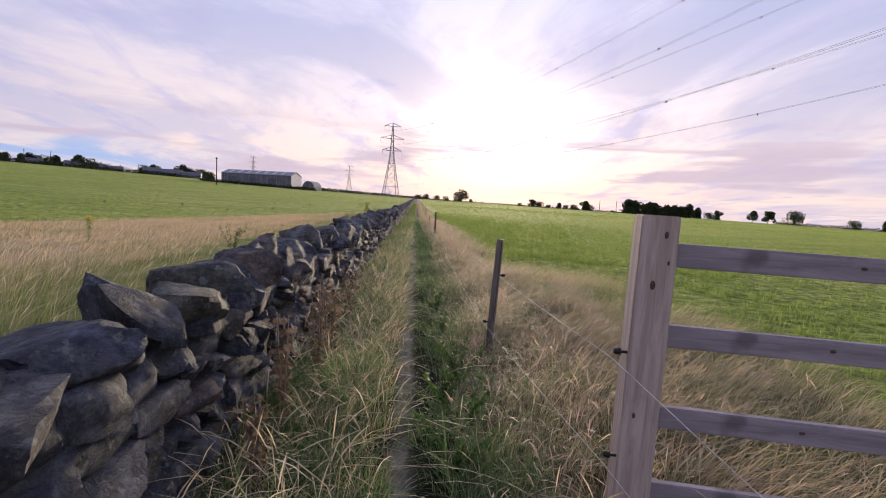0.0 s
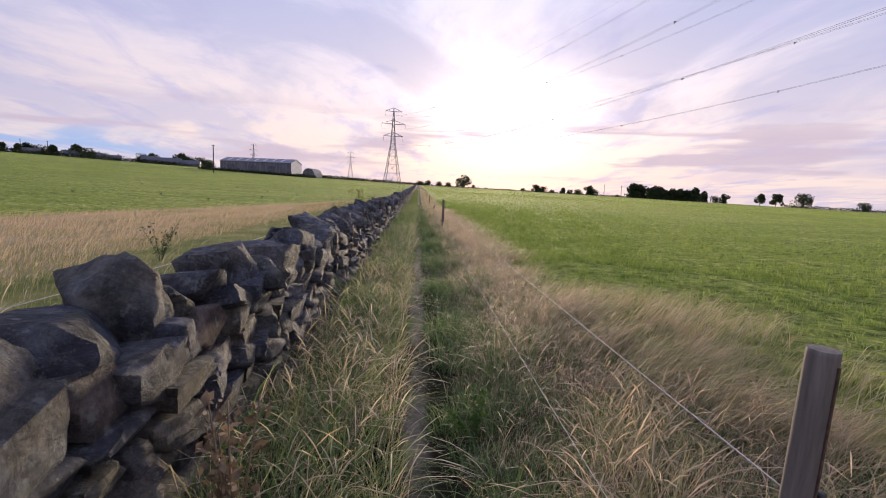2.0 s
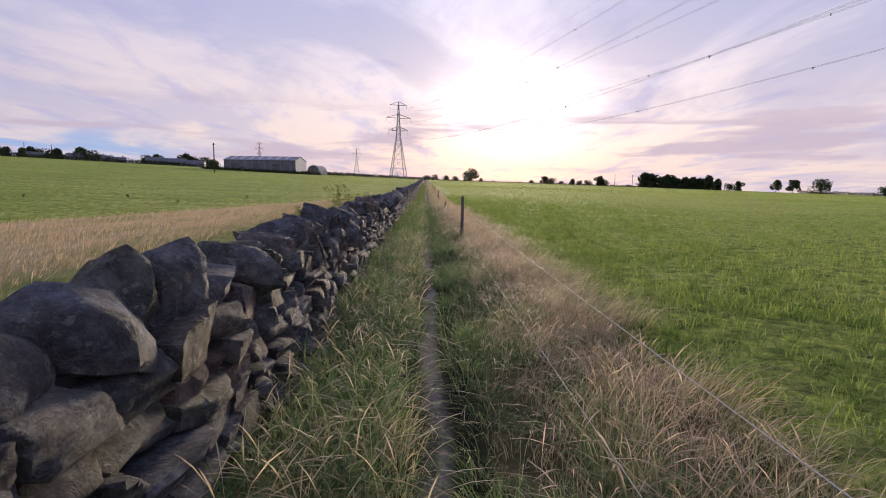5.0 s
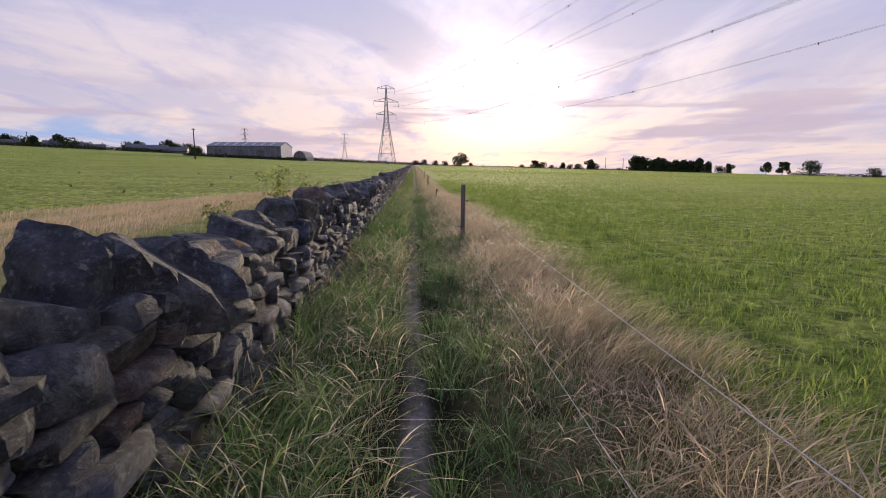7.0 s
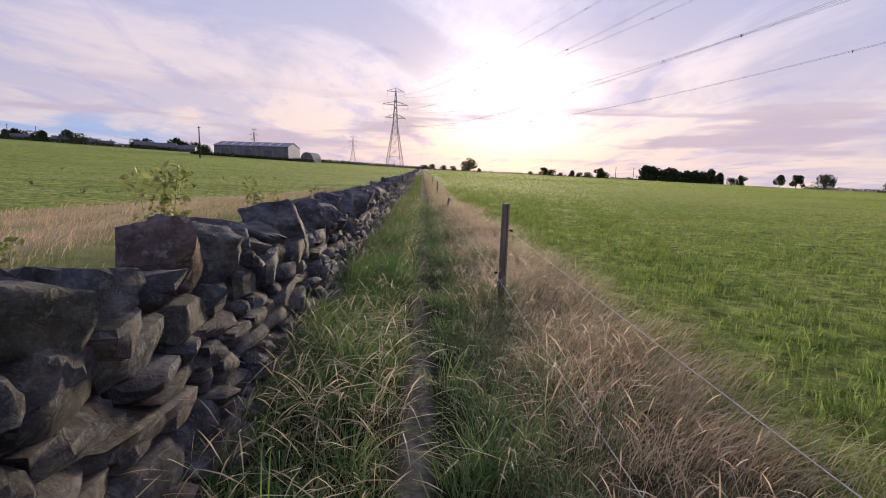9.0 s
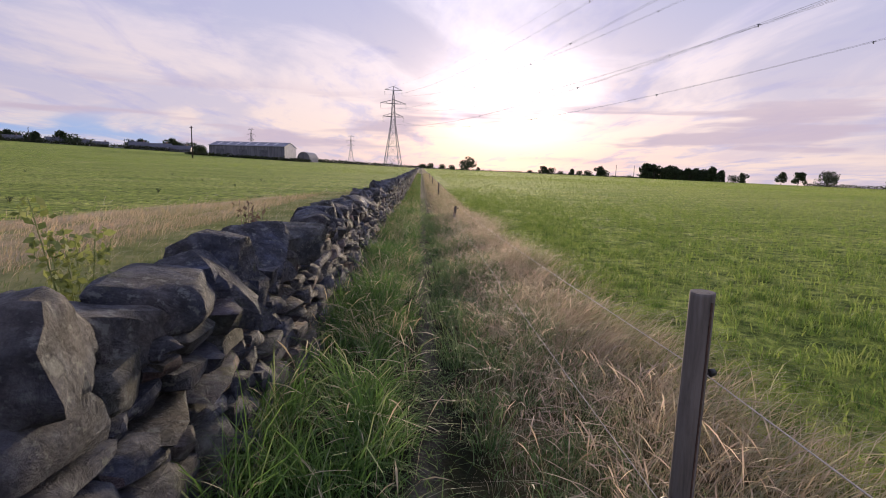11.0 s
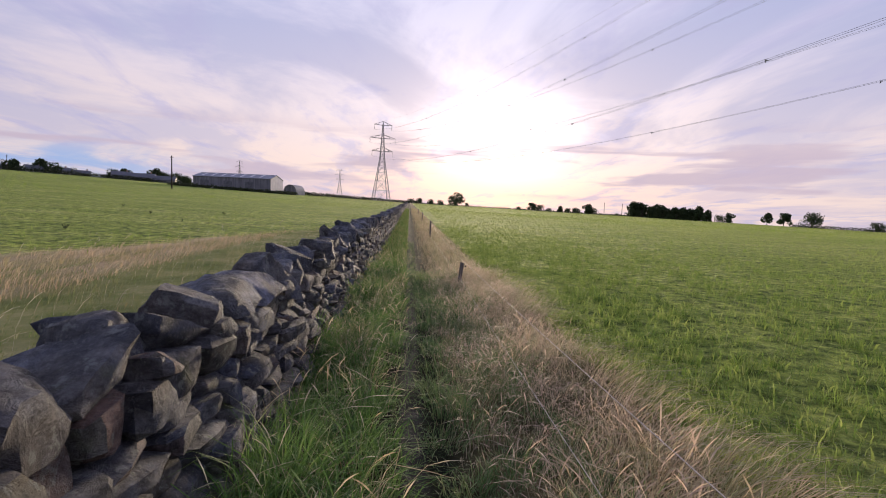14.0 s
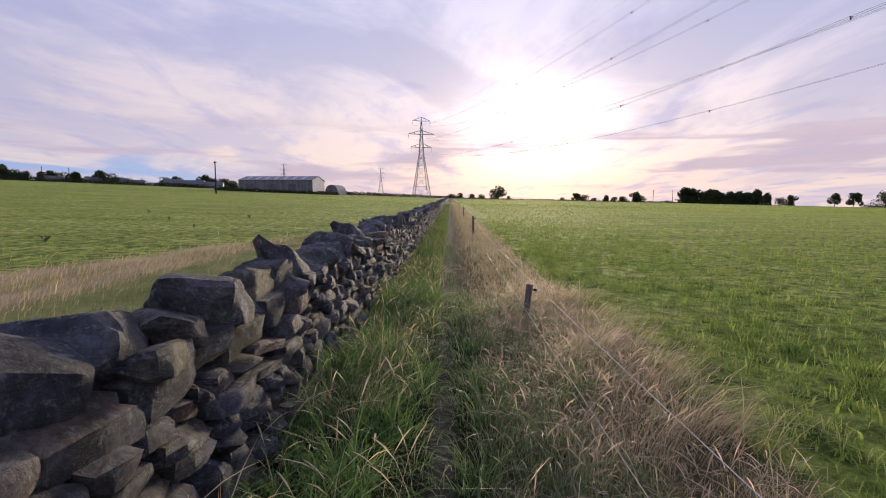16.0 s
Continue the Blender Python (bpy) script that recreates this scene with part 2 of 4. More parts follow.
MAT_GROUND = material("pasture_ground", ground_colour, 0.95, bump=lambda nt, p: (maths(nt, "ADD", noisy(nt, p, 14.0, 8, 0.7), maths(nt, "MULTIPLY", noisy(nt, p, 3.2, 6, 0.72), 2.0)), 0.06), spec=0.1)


def stone_colour(pick):
    def build(nt, pos):
        r = pick(nt)
        base = ramp(nt, r, (0.0, (0.060, 0.062, 0.072)), (0.35, (0.096, 0.097, 0.106)), (0.62, (0.125, 0.122, 0.122)), (0.86, (0.105, 0.102, 0.078)), (0.97, (0.135, 0.094, 0.083)), (1.0, (0.18, 0.178, 0.18)))
        world_pos = nt.nodes.new("ShaderNodeNewGeometry").outputs["Position"]
        grime = noisy(nt, world_pos, 6.5, 10, 0.72)
        col = mixed(nt, 1.0, base, ramp(nt, grime, (0.35, 0.32), (0.5, 0.85), (0.65, 1.9)), "MULTIPLY")
        grit = noisy(nt, world_pos, 70.0, 4, 0.7)
        col = mixed(nt, 0.45, col, ramp(nt, grit, (0.35, 0.78), (0.65, 1.22)), "MULTIPLY")
        blue = noisy(nt, world_pos, 2.6, 5, 0.6)
        col = mixed(nt, 1.0, col, ramp(nt, blue, (0.36, (0.80, 0.88, 1.12)), (0.52, (1.0, 0.98, 0.98)), (0.66, (1.22, 1.08, 0.95))), "MULTIPLY")
        crust = step(nt, noisy(nt, world_pos, 34.0, 6, 0.7), 0.55, 0.66)
        col = mixed(nt, maths(nt, "MULTIPLY", crust, 0.40), col, (0.24, 0.235, 0.22))
        pale = step(nt, noisy(nt, world_pos, 15.0, 5, 0.65), 0.57, 0.66)
        col = mixed(nt, maths(nt, "MULTIPLY", pale, 0.55), col, (0.30, 0.31, 0.28))
        bloom = step(nt, noisy(nt, world_pos, 6.0, 6, 0.7), 0.54, 0.66)
        col = mixed(nt, maths(nt, "MULTIPLY", bloom, 0.35), col, (0.25, 0.245, 0.235))
        moss = step(nt, noisy(nt, world_pos, 3.1, 4, 0.6), 0.60, 0.72)
        col = mixed(nt, maths(nt, "MULTIPLY", moss, 0.45), col, (0.13, 0.14, 0.05))
        orange = step(nt, noisy(nt, scaled(nt, world_pos, (1, 1, 1), (4.4, 0.22, 0)), 1.7, 5, 0.6), 0.73, 0.76)
        return mixed(nt, maths(nt, "MULTIPLY", orange, 0.75), col, (0.50, 0.27, 0.05))
    return build


def stone_bump(nt, pos):
    wp = nt.nodes.new("ShaderNodeNewGeometry").outputs["Position"]
    return maths(nt, "ADD", noisy(nt, wp, 10.0, 9, 0.74, 0.6), maths(nt, "ADD", maths(nt, "MULTIPLY", noisy(nt, wp, 60.0, 4, 0.65), 0.09), maths(nt, "MULTIPLY", noisy(nt, scaled(nt, wp, (4.0, 4.0, 22.0)), 1.0, 5, 0.6, 0.8), 0.16))), 0.075


MAT_STONE = material("gritstone", stone_colour(any_object), 0.82, bump=stone_bump, spec=0.35)
MAT_STONES = material("gritstone_run", stone_colour(island), 0.82, bump=stone_bump, spec=0.35)
# near-black colour stands in for the shade deep in the stone joints
MAT_CORE = material("wall_core_shade", lambda nt, p: ramp(nt, noisy(nt, p, 12, 6), (0.35, (0.008, 0.008, 0.008)), (0.7, (0.03, 0.028, 0.026))), 0.95)


def timber(name, dark, light):
    def build(nt, pos):
        g = noisy(nt, scaled(nt, pos, (30, 30, 2.5)), 1.0, 6, 0.65, 0.6)
        col = ramp(nt, g, (0.3, dark), (0.65, light))
        return mixed(nt, maths(nt, "MULTIPLY", step(nt, noisy(nt, pos, 5.0, 3), 0.60, 0.75), 0.6), col, tuple(c * 0.45 for c in dark))
    return material(name, build, 0.8, bump=lambda nt, p: (noisy(nt, scaled(nt, p, (45, 45, 3)), 1.0, 5, 0.7), 0.002), spec=0.2)


def timber_along_x(name, dark, light):
    def build(nt, pos):
        g = noisy(nt, scaled(nt, pos, (2.5, 30, 30)), 1.0, 6, 0.65, 0.6)
        col = ramp(nt, g, (0.3, dark), (0.65, light))
        return mixed(nt, maths(nt, "MULTIPLY", step(nt, noisy(nt, pos, 4.0, 3), 0.58, 0.72), 0.6), col, tuple(c * 0.45 for c in dark))
    return material(name, build, 0.8, bump=lambda nt, p: (noisy(nt, scaled(nt, p, (3, 45, 45)), 1.0, 5, 0.7), 0.002), spec=0.2)


MAT_POST = timber("weathered_post_timber", (0.10, 0.085, 0.07), (0.22, 0.19, 0.16))
MAT_NEWPOST = timber("sawn_post_timber", (0.34, 0.25, 0.20), (0.56, 0.45, 0.38))
MAT_RAIL = timber_along_x("sawn_rail_timber", (0.20, 0.165, 0.17), (0.36, 0.31, 0.32))


def plain(name, a, b, scale, rough, metal=0.0, translucent=0.0, pick=None):
    def build(nt, pos):
        f = noisy(nt, pos, scale, 5, 0.65)
        if pick:
            f = maths(nt, "ADD", maths(nt, "MULTIPLY", f, 0.6), maths(nt, "MULTIPLY", pick(nt), 0.4))
        return ramp(nt, f, (0.3, a), (0.7, b))
    return material(name, build, rough, metal, translucent=translucent)


MAT_KNOT = plain("knot_wood", (0.06, 0.035, 0.025), (0.13, 0.08, 0.055), 40, 0.8)
MAT_BLACK = plain("black_plastic", (0.012, 0.012, 0.012), (0.03, 0.03, 0.03), 30, 0.45)
MAT_WIRE = plain("white_polywire", (0.42, 0.37, 0.32), (0.75, 0.68, 0.60), 60, 0.6)
MAT_STEEL = plain("galvanised_steel", (0.22, 0.21, 0.22), (0.38, 0.36, 0.36), 0.3, 0.55, 0.4)
MAT_CABLE = plain("aluminium_conductor", (0.26, 0.25, 0.27), (0.38, 0.37, 0.39), 0.2, 0.5, 0.5)
MAT_GLASSY = plain("insulator_porcelain", (0.12, 0.10, 0.10), (0.25, 0.22, 0.22), 2, 0.3)
MAT_BARK = plain("bark", (0.035, 0.028, 0.022), (0.09, 0.07, 0.055), 3, 0.9)
MAT_LEAVES = plain("tree_leaves", (0.02, 0.032, 0.012), (0.06, 0.085, 0.03), 0.5, 0.7, translucent=0.25, pick=island)
MAT_HEDGE = plain("hedge_leaves", (0.025, 0.032, 0.016), (0.07, 0.08, 0.035), 0.2, 0.7, translucent=0.2, pick=island)
MAT_WEED = plain("weed_leaves", (0.16, 0.20, 0.05), (0.38, 0.40, 0.13), 20, 0.6, translucent=0.4, pick=island)
MAT_THISTLE = plain("thistle_leaves", (0.04, 0.06, 0.02), (0.10, 0.12, 0.05), 10, 0.7, translucent=0.3, pick=island)
MAT_DOCK = plain("dock_seed", (0.14, 0.095, 0.06), (0.30, 0.22, 0.14), 20, 0.8, translucent=0.2, pick=island)
MAT_NETTLE = plain("nettle_leaves", (0.05, 0.10, 0.025), (0.13, 0.21, 0.055), 20, 0.6, translucent=0.4, pick=island)
MAT_FLOWER = plain("ragwort_flowers", (0.50, 0.34, 0.03), (0.80, 0.60, 0.06), 30, 0.6, translucent=0.3)
MAT_CLAD = material("barn_cladding", lambda nt, p: mixed(nt, 0.5, ramp(nt, noisy(nt, p, 0.25, 6), (0.35, (0.10, 0.095, 0.11)), (0.7, (0.20, 0.19, 0.22))), ramp(nt, noisy(nt, scaled(nt, p, (2.2, 2.2, 0.05)), 1.0, 2), (0.4, (0.10, 0.095, 0.11)), (0.6, (0.24, 0.23, 0.26)))), 0.6)
MAT_SHEET = plain("fibre_cement_roof", (0.20, 0.195, 0.22), (0.32, 0.31, 0.34), 0.4, 0.7)
MAT_PALE = plain("pale_render", (0.55, 0.50, 0.50), (0.72, 0.68, 0.66), 0.6, 0.8)
MAT_BRICK = plain("house_brick", (0.22, 0.13, 0.11), (0.34, 0.24, 0.20), 0.8, 0.85)
MAT_SLATE = plain("slate_roof", (0.07, 0.07, 0.085), (0.15, 0.145, 0.16), 0.8, 0.6)
MAT_PANE = plain("window_pane", (0.02, 0.022, 0.03), (0.05, 0.055, 0.07), 1, 0.1)


# ---- building helpers ----
def mesh_of(name, verts, tris, smooth=False):
    verts, tris = np.asarray(verts, np.float32), np.asarray(tris, np.int32)
    me = bpy.data.meshes.new(name)
    me.vertices.add(len(verts))
    me.vertices.foreach_set("co", verts.ravel())
    me.loops.add(tris.size)
    me.loops.foreach_set("vertex_index", tris.ravel())
    me.polygons.add(len(tris))
    me.polygons.foreach_set("loop_start", np.arange(0, tris.size, 3, dtype=np.int32))
    me.polygons.foreach_set("use_smooth", np.full(len(tris), smooth))
    me.update(calc_edges=True)
    return me


def part(name, data, mat, parent=None, label="", at=None):
    """One mesh object, from a bmesh or a mesh, under a thing or a part."""
    if isinstance(data, bmesh.types.BMesh):
        me = bpy.data.meshes.new(name)
        data.to_mesh(me)
        data.free()
    else:
        me = data
    if not me.materials:
        me.materials.append(mat)
    ob = new(name, me)
    if parent:
        ob.parent = parent
    if at is not None:
        ob.matrix_basis = at
    return tagged(ob, label)


def thing(name, label, category, group="", kind="", at=None):
    ob = new(name)
    if at is not None:
        ob.matrix_basis = at
    return tagged(ob, label, category, group, kind)


def box(lo, hi, bevel=0.0, bm=None):
    bm = bm or bmesh.new()
    lo, hi = Vector(lo), Vector(hi)
    got = bmesh.ops.create_cube(bm, size=1.0, matrix=Matrix.Translation((lo + hi) / 2) @ Matrix.Diagonal((*(hi - lo), 1)))
    if bevel:
        edges = list({e for v in got["verts"] for e in v.link_edges})
        bmesh.ops.bevel(bm, geom=edges, offset=bevel, segments=2, affect="EDGES")
    return bm


def tube(points, radius, sides=6, bm=None, end=None):
    """A tapered tube along points."""
    bm = bm or bmesh.new()
    pts = [Vector(p) for p in points]
    rings = []
    for i, p in enumerate(pts):
        way = (pts[min(i + 1, len(pts) - 1)] - pts[max(i - 1, 0)]).normalized()
        q = way.to_track_quat("Z", "Y")
        r = radius if end is None else radius + (end - radius) * i / (len(pts) - 1)
        rings.append([bm.verts.new(p + q @ Vector((r * math.cos(a), r * math.sin(a), 0))) for a in (2 * math.pi * k / sides for k in range(sides))])
    for a, b in zip(rings, rings[1:]):
        for k in range(sides):
            f = bm.faces.new((a[k], a[(k + 1) % sides], b[(k + 1) % sides], b[k]))
            f.smooth = True
    bm.faces.new(rings[0][::-1]), bm.faces.new(rings[-1])
    return bm


def height(x, y):
    """The lie of the land: level by the wall, rising ahead and more so to the west, falling away past the crest."""
    x, y = np.asarray(x, float), np.asarray(y, float)
    r = np.hypot(x, y) + 1e-6
    f = np.maximum(r - 30, 0) ** 2 / r
    side = np.where(x < 0, -0.0455, -0.0197) * x / r
    z = np.where(r < 430, f, 372.1) * (side + 0.0105 * np.maximum(y / r, -0.2))
    return z - 0.035 * np.maximum(r - 430, 0)


def ground_z(x, y):
    return float(height(x, y))


def polar(az, r):
    """A place on the land, by bearing from the path's middle."""
    x, y = r * math.sin(radians(az)), 16.6 + r * math.cos(radians(az))
    return Vector((x, y, ground_z(x, y)))


# ---- ground ----
def make_ground():
    u = np.sinh(np.linspace(-7.4, 7.4, 211)) * 1.6
    v = np.concatenate([-np.sinh(np.linspace(6.6, 0.0, 60, endpoint=False)) * 1.6, np.arange(0, 44, 0.4), 44 + np.sinh(np.linspace(0.2, 7.2, 110)) * 2.0])
    X, Y = np.meshgrid(u, v)
    Z = height(X, Y)
    near = np.exp(-(np.hypot(X, Y - 20) / 60) ** 2)
    Z = Z + near * 0.03 * (np.sin(X * 1.7 + Y * 0.6) * np.sin(Y * 1.1 - X * 0.4)) * (np.abs(X) > 0.3)
    n, m = X.shape
    idx = np.arange(n * m).reshape(n, m)
    a, b, c, d = idx[:-1, :-1].ravel(), idx[:-1, 1:].ravel(), idx[1:, 1:].ravel(), idx[1:, :-1].ravel()
    me = mesh_of("ground", np.stack([X, Y, Z], -1).reshape(-1, 3), np.concatenate([np.stack([a, b, c], 1), np.stack([a, c, d], 1)]), True)
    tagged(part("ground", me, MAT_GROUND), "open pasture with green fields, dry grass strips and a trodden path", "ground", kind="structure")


make_ground()


# ---- drystone wall ----
rng = np.random.default_rng(7)


def cube_sphere(n):
    pts, tris, seen = [], [], {}

    def vid(p):
        key = tuple(np.round(p, 5))
        if key not in seen:
            seen[key] = len(pts)
            pts.append(p)
        return seen[key]
    g = np.tan(np.linspace(-1, 1, n + 1) * math.pi / 4)
    for ax in range(3):
        for s in (-1, 1):
            for i in range(n):
                for j in range(n):
                    q = []
                    for di, dj in ((0, 0), (1, 0), (1, 1), (0, 1)):
                        p = np.zeros(3)
                        p[ax], p[(ax + 1) % 3], p[(ax + 2) % 3] = s, g[i + di], g[j + dj]
                        q.append(vid(p))
                    q = q if s > 0 else q[::-1]
                    tris += [(q[0], q[1], q[2]), (q[0], q[2], q[3])]
    p = np.array(pts)
    return p / np.linalg.norm(p, axis=1, keepdims=True), np.array(tris)


def stone_verts(dirs, sharp, cuts, rough, skew=0.17):
    """A rounded, chipped block within a unit cube."""
    normals, dist = [], []
    for ax in range(3):
        for s in (-1, 1):
            v = rng.normal(0, skew, 3)
            v[ax] = s
            normals.append(v / np.linalg.norm(v))
            dist.append(0.5 * rng.uniform(0.84, 1.0))
    for _ in range(cuts):
        v = rng.normal(0, 1, 3)
        normals.append(v / np.linalg.norm(v))
        dist.append(rng.uniform(0.36, 0.60))
    k = np.maximum(dirs @ np.array(normals).T / np.array(dist), 0)
    r = (k ** sharp).sum(1) ** (-1 / sharp)
    p = dirs * r[:, None]
    bump = np.array([noise.fractal(Vector(q * 4.0) + Vector((sharp, cuts * 7.1, r[0] * 90)), 1.0, 2.0, 3) for q in p])
    chip = np.array([noise.ridged_multi_fractal(Vector(q * 2.6) + Vector((cuts * 3.3, sharp, r[1] * 70)), 1.0, 2.0, 3, 1.0, 2.0) for q in p])
    return p * (1 + rough * bump[:, None] - 0.055 * np.clip(chip - 0.9, 0, 1.2)[:, None])


FINE, FINE_T = cube_sphere(7)
ROUGH, ROUGH_T = cube_sphere(2)


def chipped(me, degrees):
    """Keeps arrises crisp and faces soft."""
    me.set_sharp_from_angle(angle=radians(degrees))
    return me


stone_meshes = [chipped(mesh_of("stone", stone_verts(FINE, rng.uniform(26, 60), int(rng.integers(2, 6)), 0.06), FINE_T, True), 38) for _ in range(24)]
coping_meshes = [chipped(mesh_of("coping_stone", stone_verts(FINE, rng.uniform(40, 90), int(rng.integers(4, 9)), 0.06, 0.27), FINE_T, True), 38) for _ in range(30)]
FINE3, FINE3_T = cube_sphere(4)
loose_forms = [stone_verts(FINE3, rng.uniform(22, 46), 5, 0.05) for _ in range(20)]
coarse_forms = [stone_verts(ROUGH, 10, 3, 0.04) for _ in range(12)]
for me in stone_meshes + coping_meshes:
    me.materials.append(MAT_STONE)

WALL_FROM, WALL_TO, COURSE_TOP = -4.0, 330.0, 0.82
wall = thing("wall_drystone", "dark weathered gritstone drystone wall with rough coping stones", "stone wall", kind="structure")
pieces, joined = [], []


def lay(kind, y, z, x, size, turn, fine):
    m = pose(x, y, z + ground_z(x, y), *turn) @ Matrix.Diagonal((*size, 1))
    (pieces if fine else joined).append((kind, m, y))


def face_x(z, front=True):
    return -0.81 - 0.17 * z if front else -1.52 + 0.10 * z


def build_courses(y0, y1, detail):
    """Courses of stones on both faces; detail 2: laid singly, 1: close, 0: far."""
    for front in (True, False):
        if detail == 0 and not front:
            continue
        z = -0.04
        while z < COURSE_TOP - 0.03:
            hgt = rng.uniform(0.075, 0.175) if detail else 0.28
            if z + hgt > COURSE_TOP - 0.05:
                hgt = COURSE_TOP - z + 0.02
            y = y0 + rng.uniform(-0.2, 0)
            while y < y1:
                ln = rng.uniform(0.14, 0.46) * (1 if detail else 1.9)
                hh = hgt * rng.uniform(0.92, 1.28)
                deep = rng.uniform(0.26, 0.36)
                out = rng.uniform(-0.05, 0.035)
                x = face_x(z + hgt / 2, front) + (out - deep / 2 if front else deep / 2 - out)
                turn = (rng.normal(0, 4.5), rng.normal(0, 4), rng.normal(0, 5)) if detail else (0, 0, 0)
                if detail and ln < 0.28 and hgt > 0.12 and rng.random() < 0.35:
                    for half in (0.25, 0.75):
                        lay("stone", y + ln / 2, z + hgt * half, x, (deep, ln * 1.10, hgt * 0.62), turn, detail == 2 and front)
                else:
                    lay("foundation" if z < 0 else "stone", y + ln / 2, z + hgt / 2 + rng.normal(0, 0.012), x, (deep, ln * 1.10, hh * 1.08), turn, detail == 2 and front)
                y += ln
            z += hgt


def build_coping(y0, y1, detail):
    y = y0
    while y < y1:
        upright = rng.random() < 0.55
        ln = rng.uniform(0.20, 0.38) if upright else rng.uniform(0.32, 0.54)
        hgt = rng.uniform(0.22, 0.33) if upright else rng.uniform(0.15, 0.25)
        deep = rng.uniform(0.36, 0.50)
        if not detail:
            ln *= 2
        x = -1.21 + rng.normal(0, 0.04)
        lay("coping", y + ln / 2, COURSE_TOP + hgt / 2 - 0.025, x, (deep, ln * 1.14, hgt * 1.12), (rng.normal(0, 14), rng.normal(5, 9), rng.normal(0, 18)), detail == 2)
        if detail and rng.random() < 0.35:
            lay("stone", y + ln / 2, COURSE_TOP + 0.03, -1.02, (0.22, ln * 0.8, 0.13), (rng.normal(0, 8), rng.normal(0, 8), rng.normal(0, 14)), detail == 2)
        y += ln * (0.95 if upright else 1.0)


build_coping(WALL_FROM, 44, 2)
build_coping(44, 90, 1)
build_coping(90, WALL_TO, 0)
build_courses(WALL_FROM, 40, 2)
build_courses(40, 90, 1)
build_courses(90, WALL_TO, 0)


# Added slab inside the wall: stops light coming through and darkens the joints.
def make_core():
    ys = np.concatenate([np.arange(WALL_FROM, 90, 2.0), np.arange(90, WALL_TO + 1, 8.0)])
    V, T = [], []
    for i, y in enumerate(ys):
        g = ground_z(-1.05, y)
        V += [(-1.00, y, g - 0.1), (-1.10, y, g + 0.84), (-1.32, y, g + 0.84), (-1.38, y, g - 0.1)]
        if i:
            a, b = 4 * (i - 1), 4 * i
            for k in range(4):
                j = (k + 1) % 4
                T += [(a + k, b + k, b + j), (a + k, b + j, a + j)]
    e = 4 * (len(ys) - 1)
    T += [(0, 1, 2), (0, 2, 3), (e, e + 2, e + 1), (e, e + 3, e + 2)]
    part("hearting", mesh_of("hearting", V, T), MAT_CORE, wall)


make_core()

# ---- fence ----
def insulator(x, z, side):
    bm = tube([(x, 0, z), (x + side * 0.045, 0, z)], 0.007, 6)
    return tube([(x + side * 0.035, 0, z), (x + side * 0.05, 0, z), (x + side * 0.065, 0, z)], 0.016, 8, bm, 0.013)


def fence_post(x, y, top, radius, wires, lean=(0, 0), label="weathered round timber fence post beside the trodden path"):
    post = thing("fence_post", label, "fence post", "electric fence posts", at=pose(x, y, ground_z(x, y), lean[0], lean[1], 20))
    bm = bmesh.new()
    tube([(0, 0, -0.1), (0, 0, top * 0.3), (0, 0, top * 0.65), (0, 0, top - 0.012), (0, 0, top)], radius, 14, bm, radius * 0.93)
    for v in bm.verts:
        v.co += Vector(noise.noise_vector(v.co * 9 + Vector((x, y, 0)))) * 0.004
    part("shaft", bm, MAT_POST, post)
    part("drying_crack", box((-0.003, -radius * 1.02, top * 0.3), (0.003, -radius * 0.8, top - 0.03)), MAT_KNOT, post, "dark drying crack")
    for z in wires:
        part("insulator", insulator((radius if z > 0.39 else -radius) * 0.8, z, 1 if z > 0.39 else -1), MAT_BLACK, post, "black plastic insulator")
    return post


fence_post(0.86, 4.82, 1.19, 0.036, (0.83, 0.36), (1.0, 2.5))
fence_post(0.94, 21.96, 1.12, 0.042, (0.82, 0.36))
fence_post(1.00, 35.45, 0.48, 0.042, (0.42,), (-4, 9), "short leaning rotten timber fence post in dry grass")
fence_post(1.04, 50.0, 0.80, 0.042, (0.70, 0.35))
fence_post(1.10, 68.0, 0.85, 0.042, (0.70, 0.35))
fence_post(1.15, 90.0, 0.85, 0.042, (0.70, 0.35))


def fence_wire(anchors, thick=0.0022, label="thin pale electric fence wire strung between timber posts"):
    pts = []
    for (x0, y0, z0), (x1, y1, z1) in zip(anchors, anchors[1:]):
        n = max(4, int((y1 - y0) / 1.2))
        for i in range(n):
            t = i / n
            pts.append((x0 + (x1 - x0) * t, y0 + (y1 - y0) * t, z0 + (z1 - z0) * t - 4 * 0.0035 * (y1 - y0) * t * (1 - t)))
    pts.append(anchors[-1])
    tagged(part("fence_wire", tube(pts, thick, 5), MAT_WIRE), label, "fence wire", "electric fence wires")


fence_wire([(1.75, 0.2, 0.15), (0.93, 1.97, 0.90), (0.91, 4.82, 0.83), (0.99, 21.96, 0.82), (1.04, 35.45, 0.55), (1.09, 50, 0.70), (1.15, 68, 0.70), (1.2, 90, 0.70)])
fence_wire([(1.3, 0.9, 0.05), (0.94, 1.97, 0.42), (0.78, 4.82, 0.36), (0.85, 21.96, 0.36), (0.91, 35.45, 0.33), (0.95, 50, 0.35), (1.01, 68, 0.35), (1.06, 90, 0.35)], 0.0018)
fence_wire([(-2.0, 5.0, 0.02), (-2.0, 5.6, 0.84), (-2.05, 13.0, 0.76), (-2.1, 14.5, 0.02)], 0.0028, "thin pale wire running through tall grass behind the stone wall")


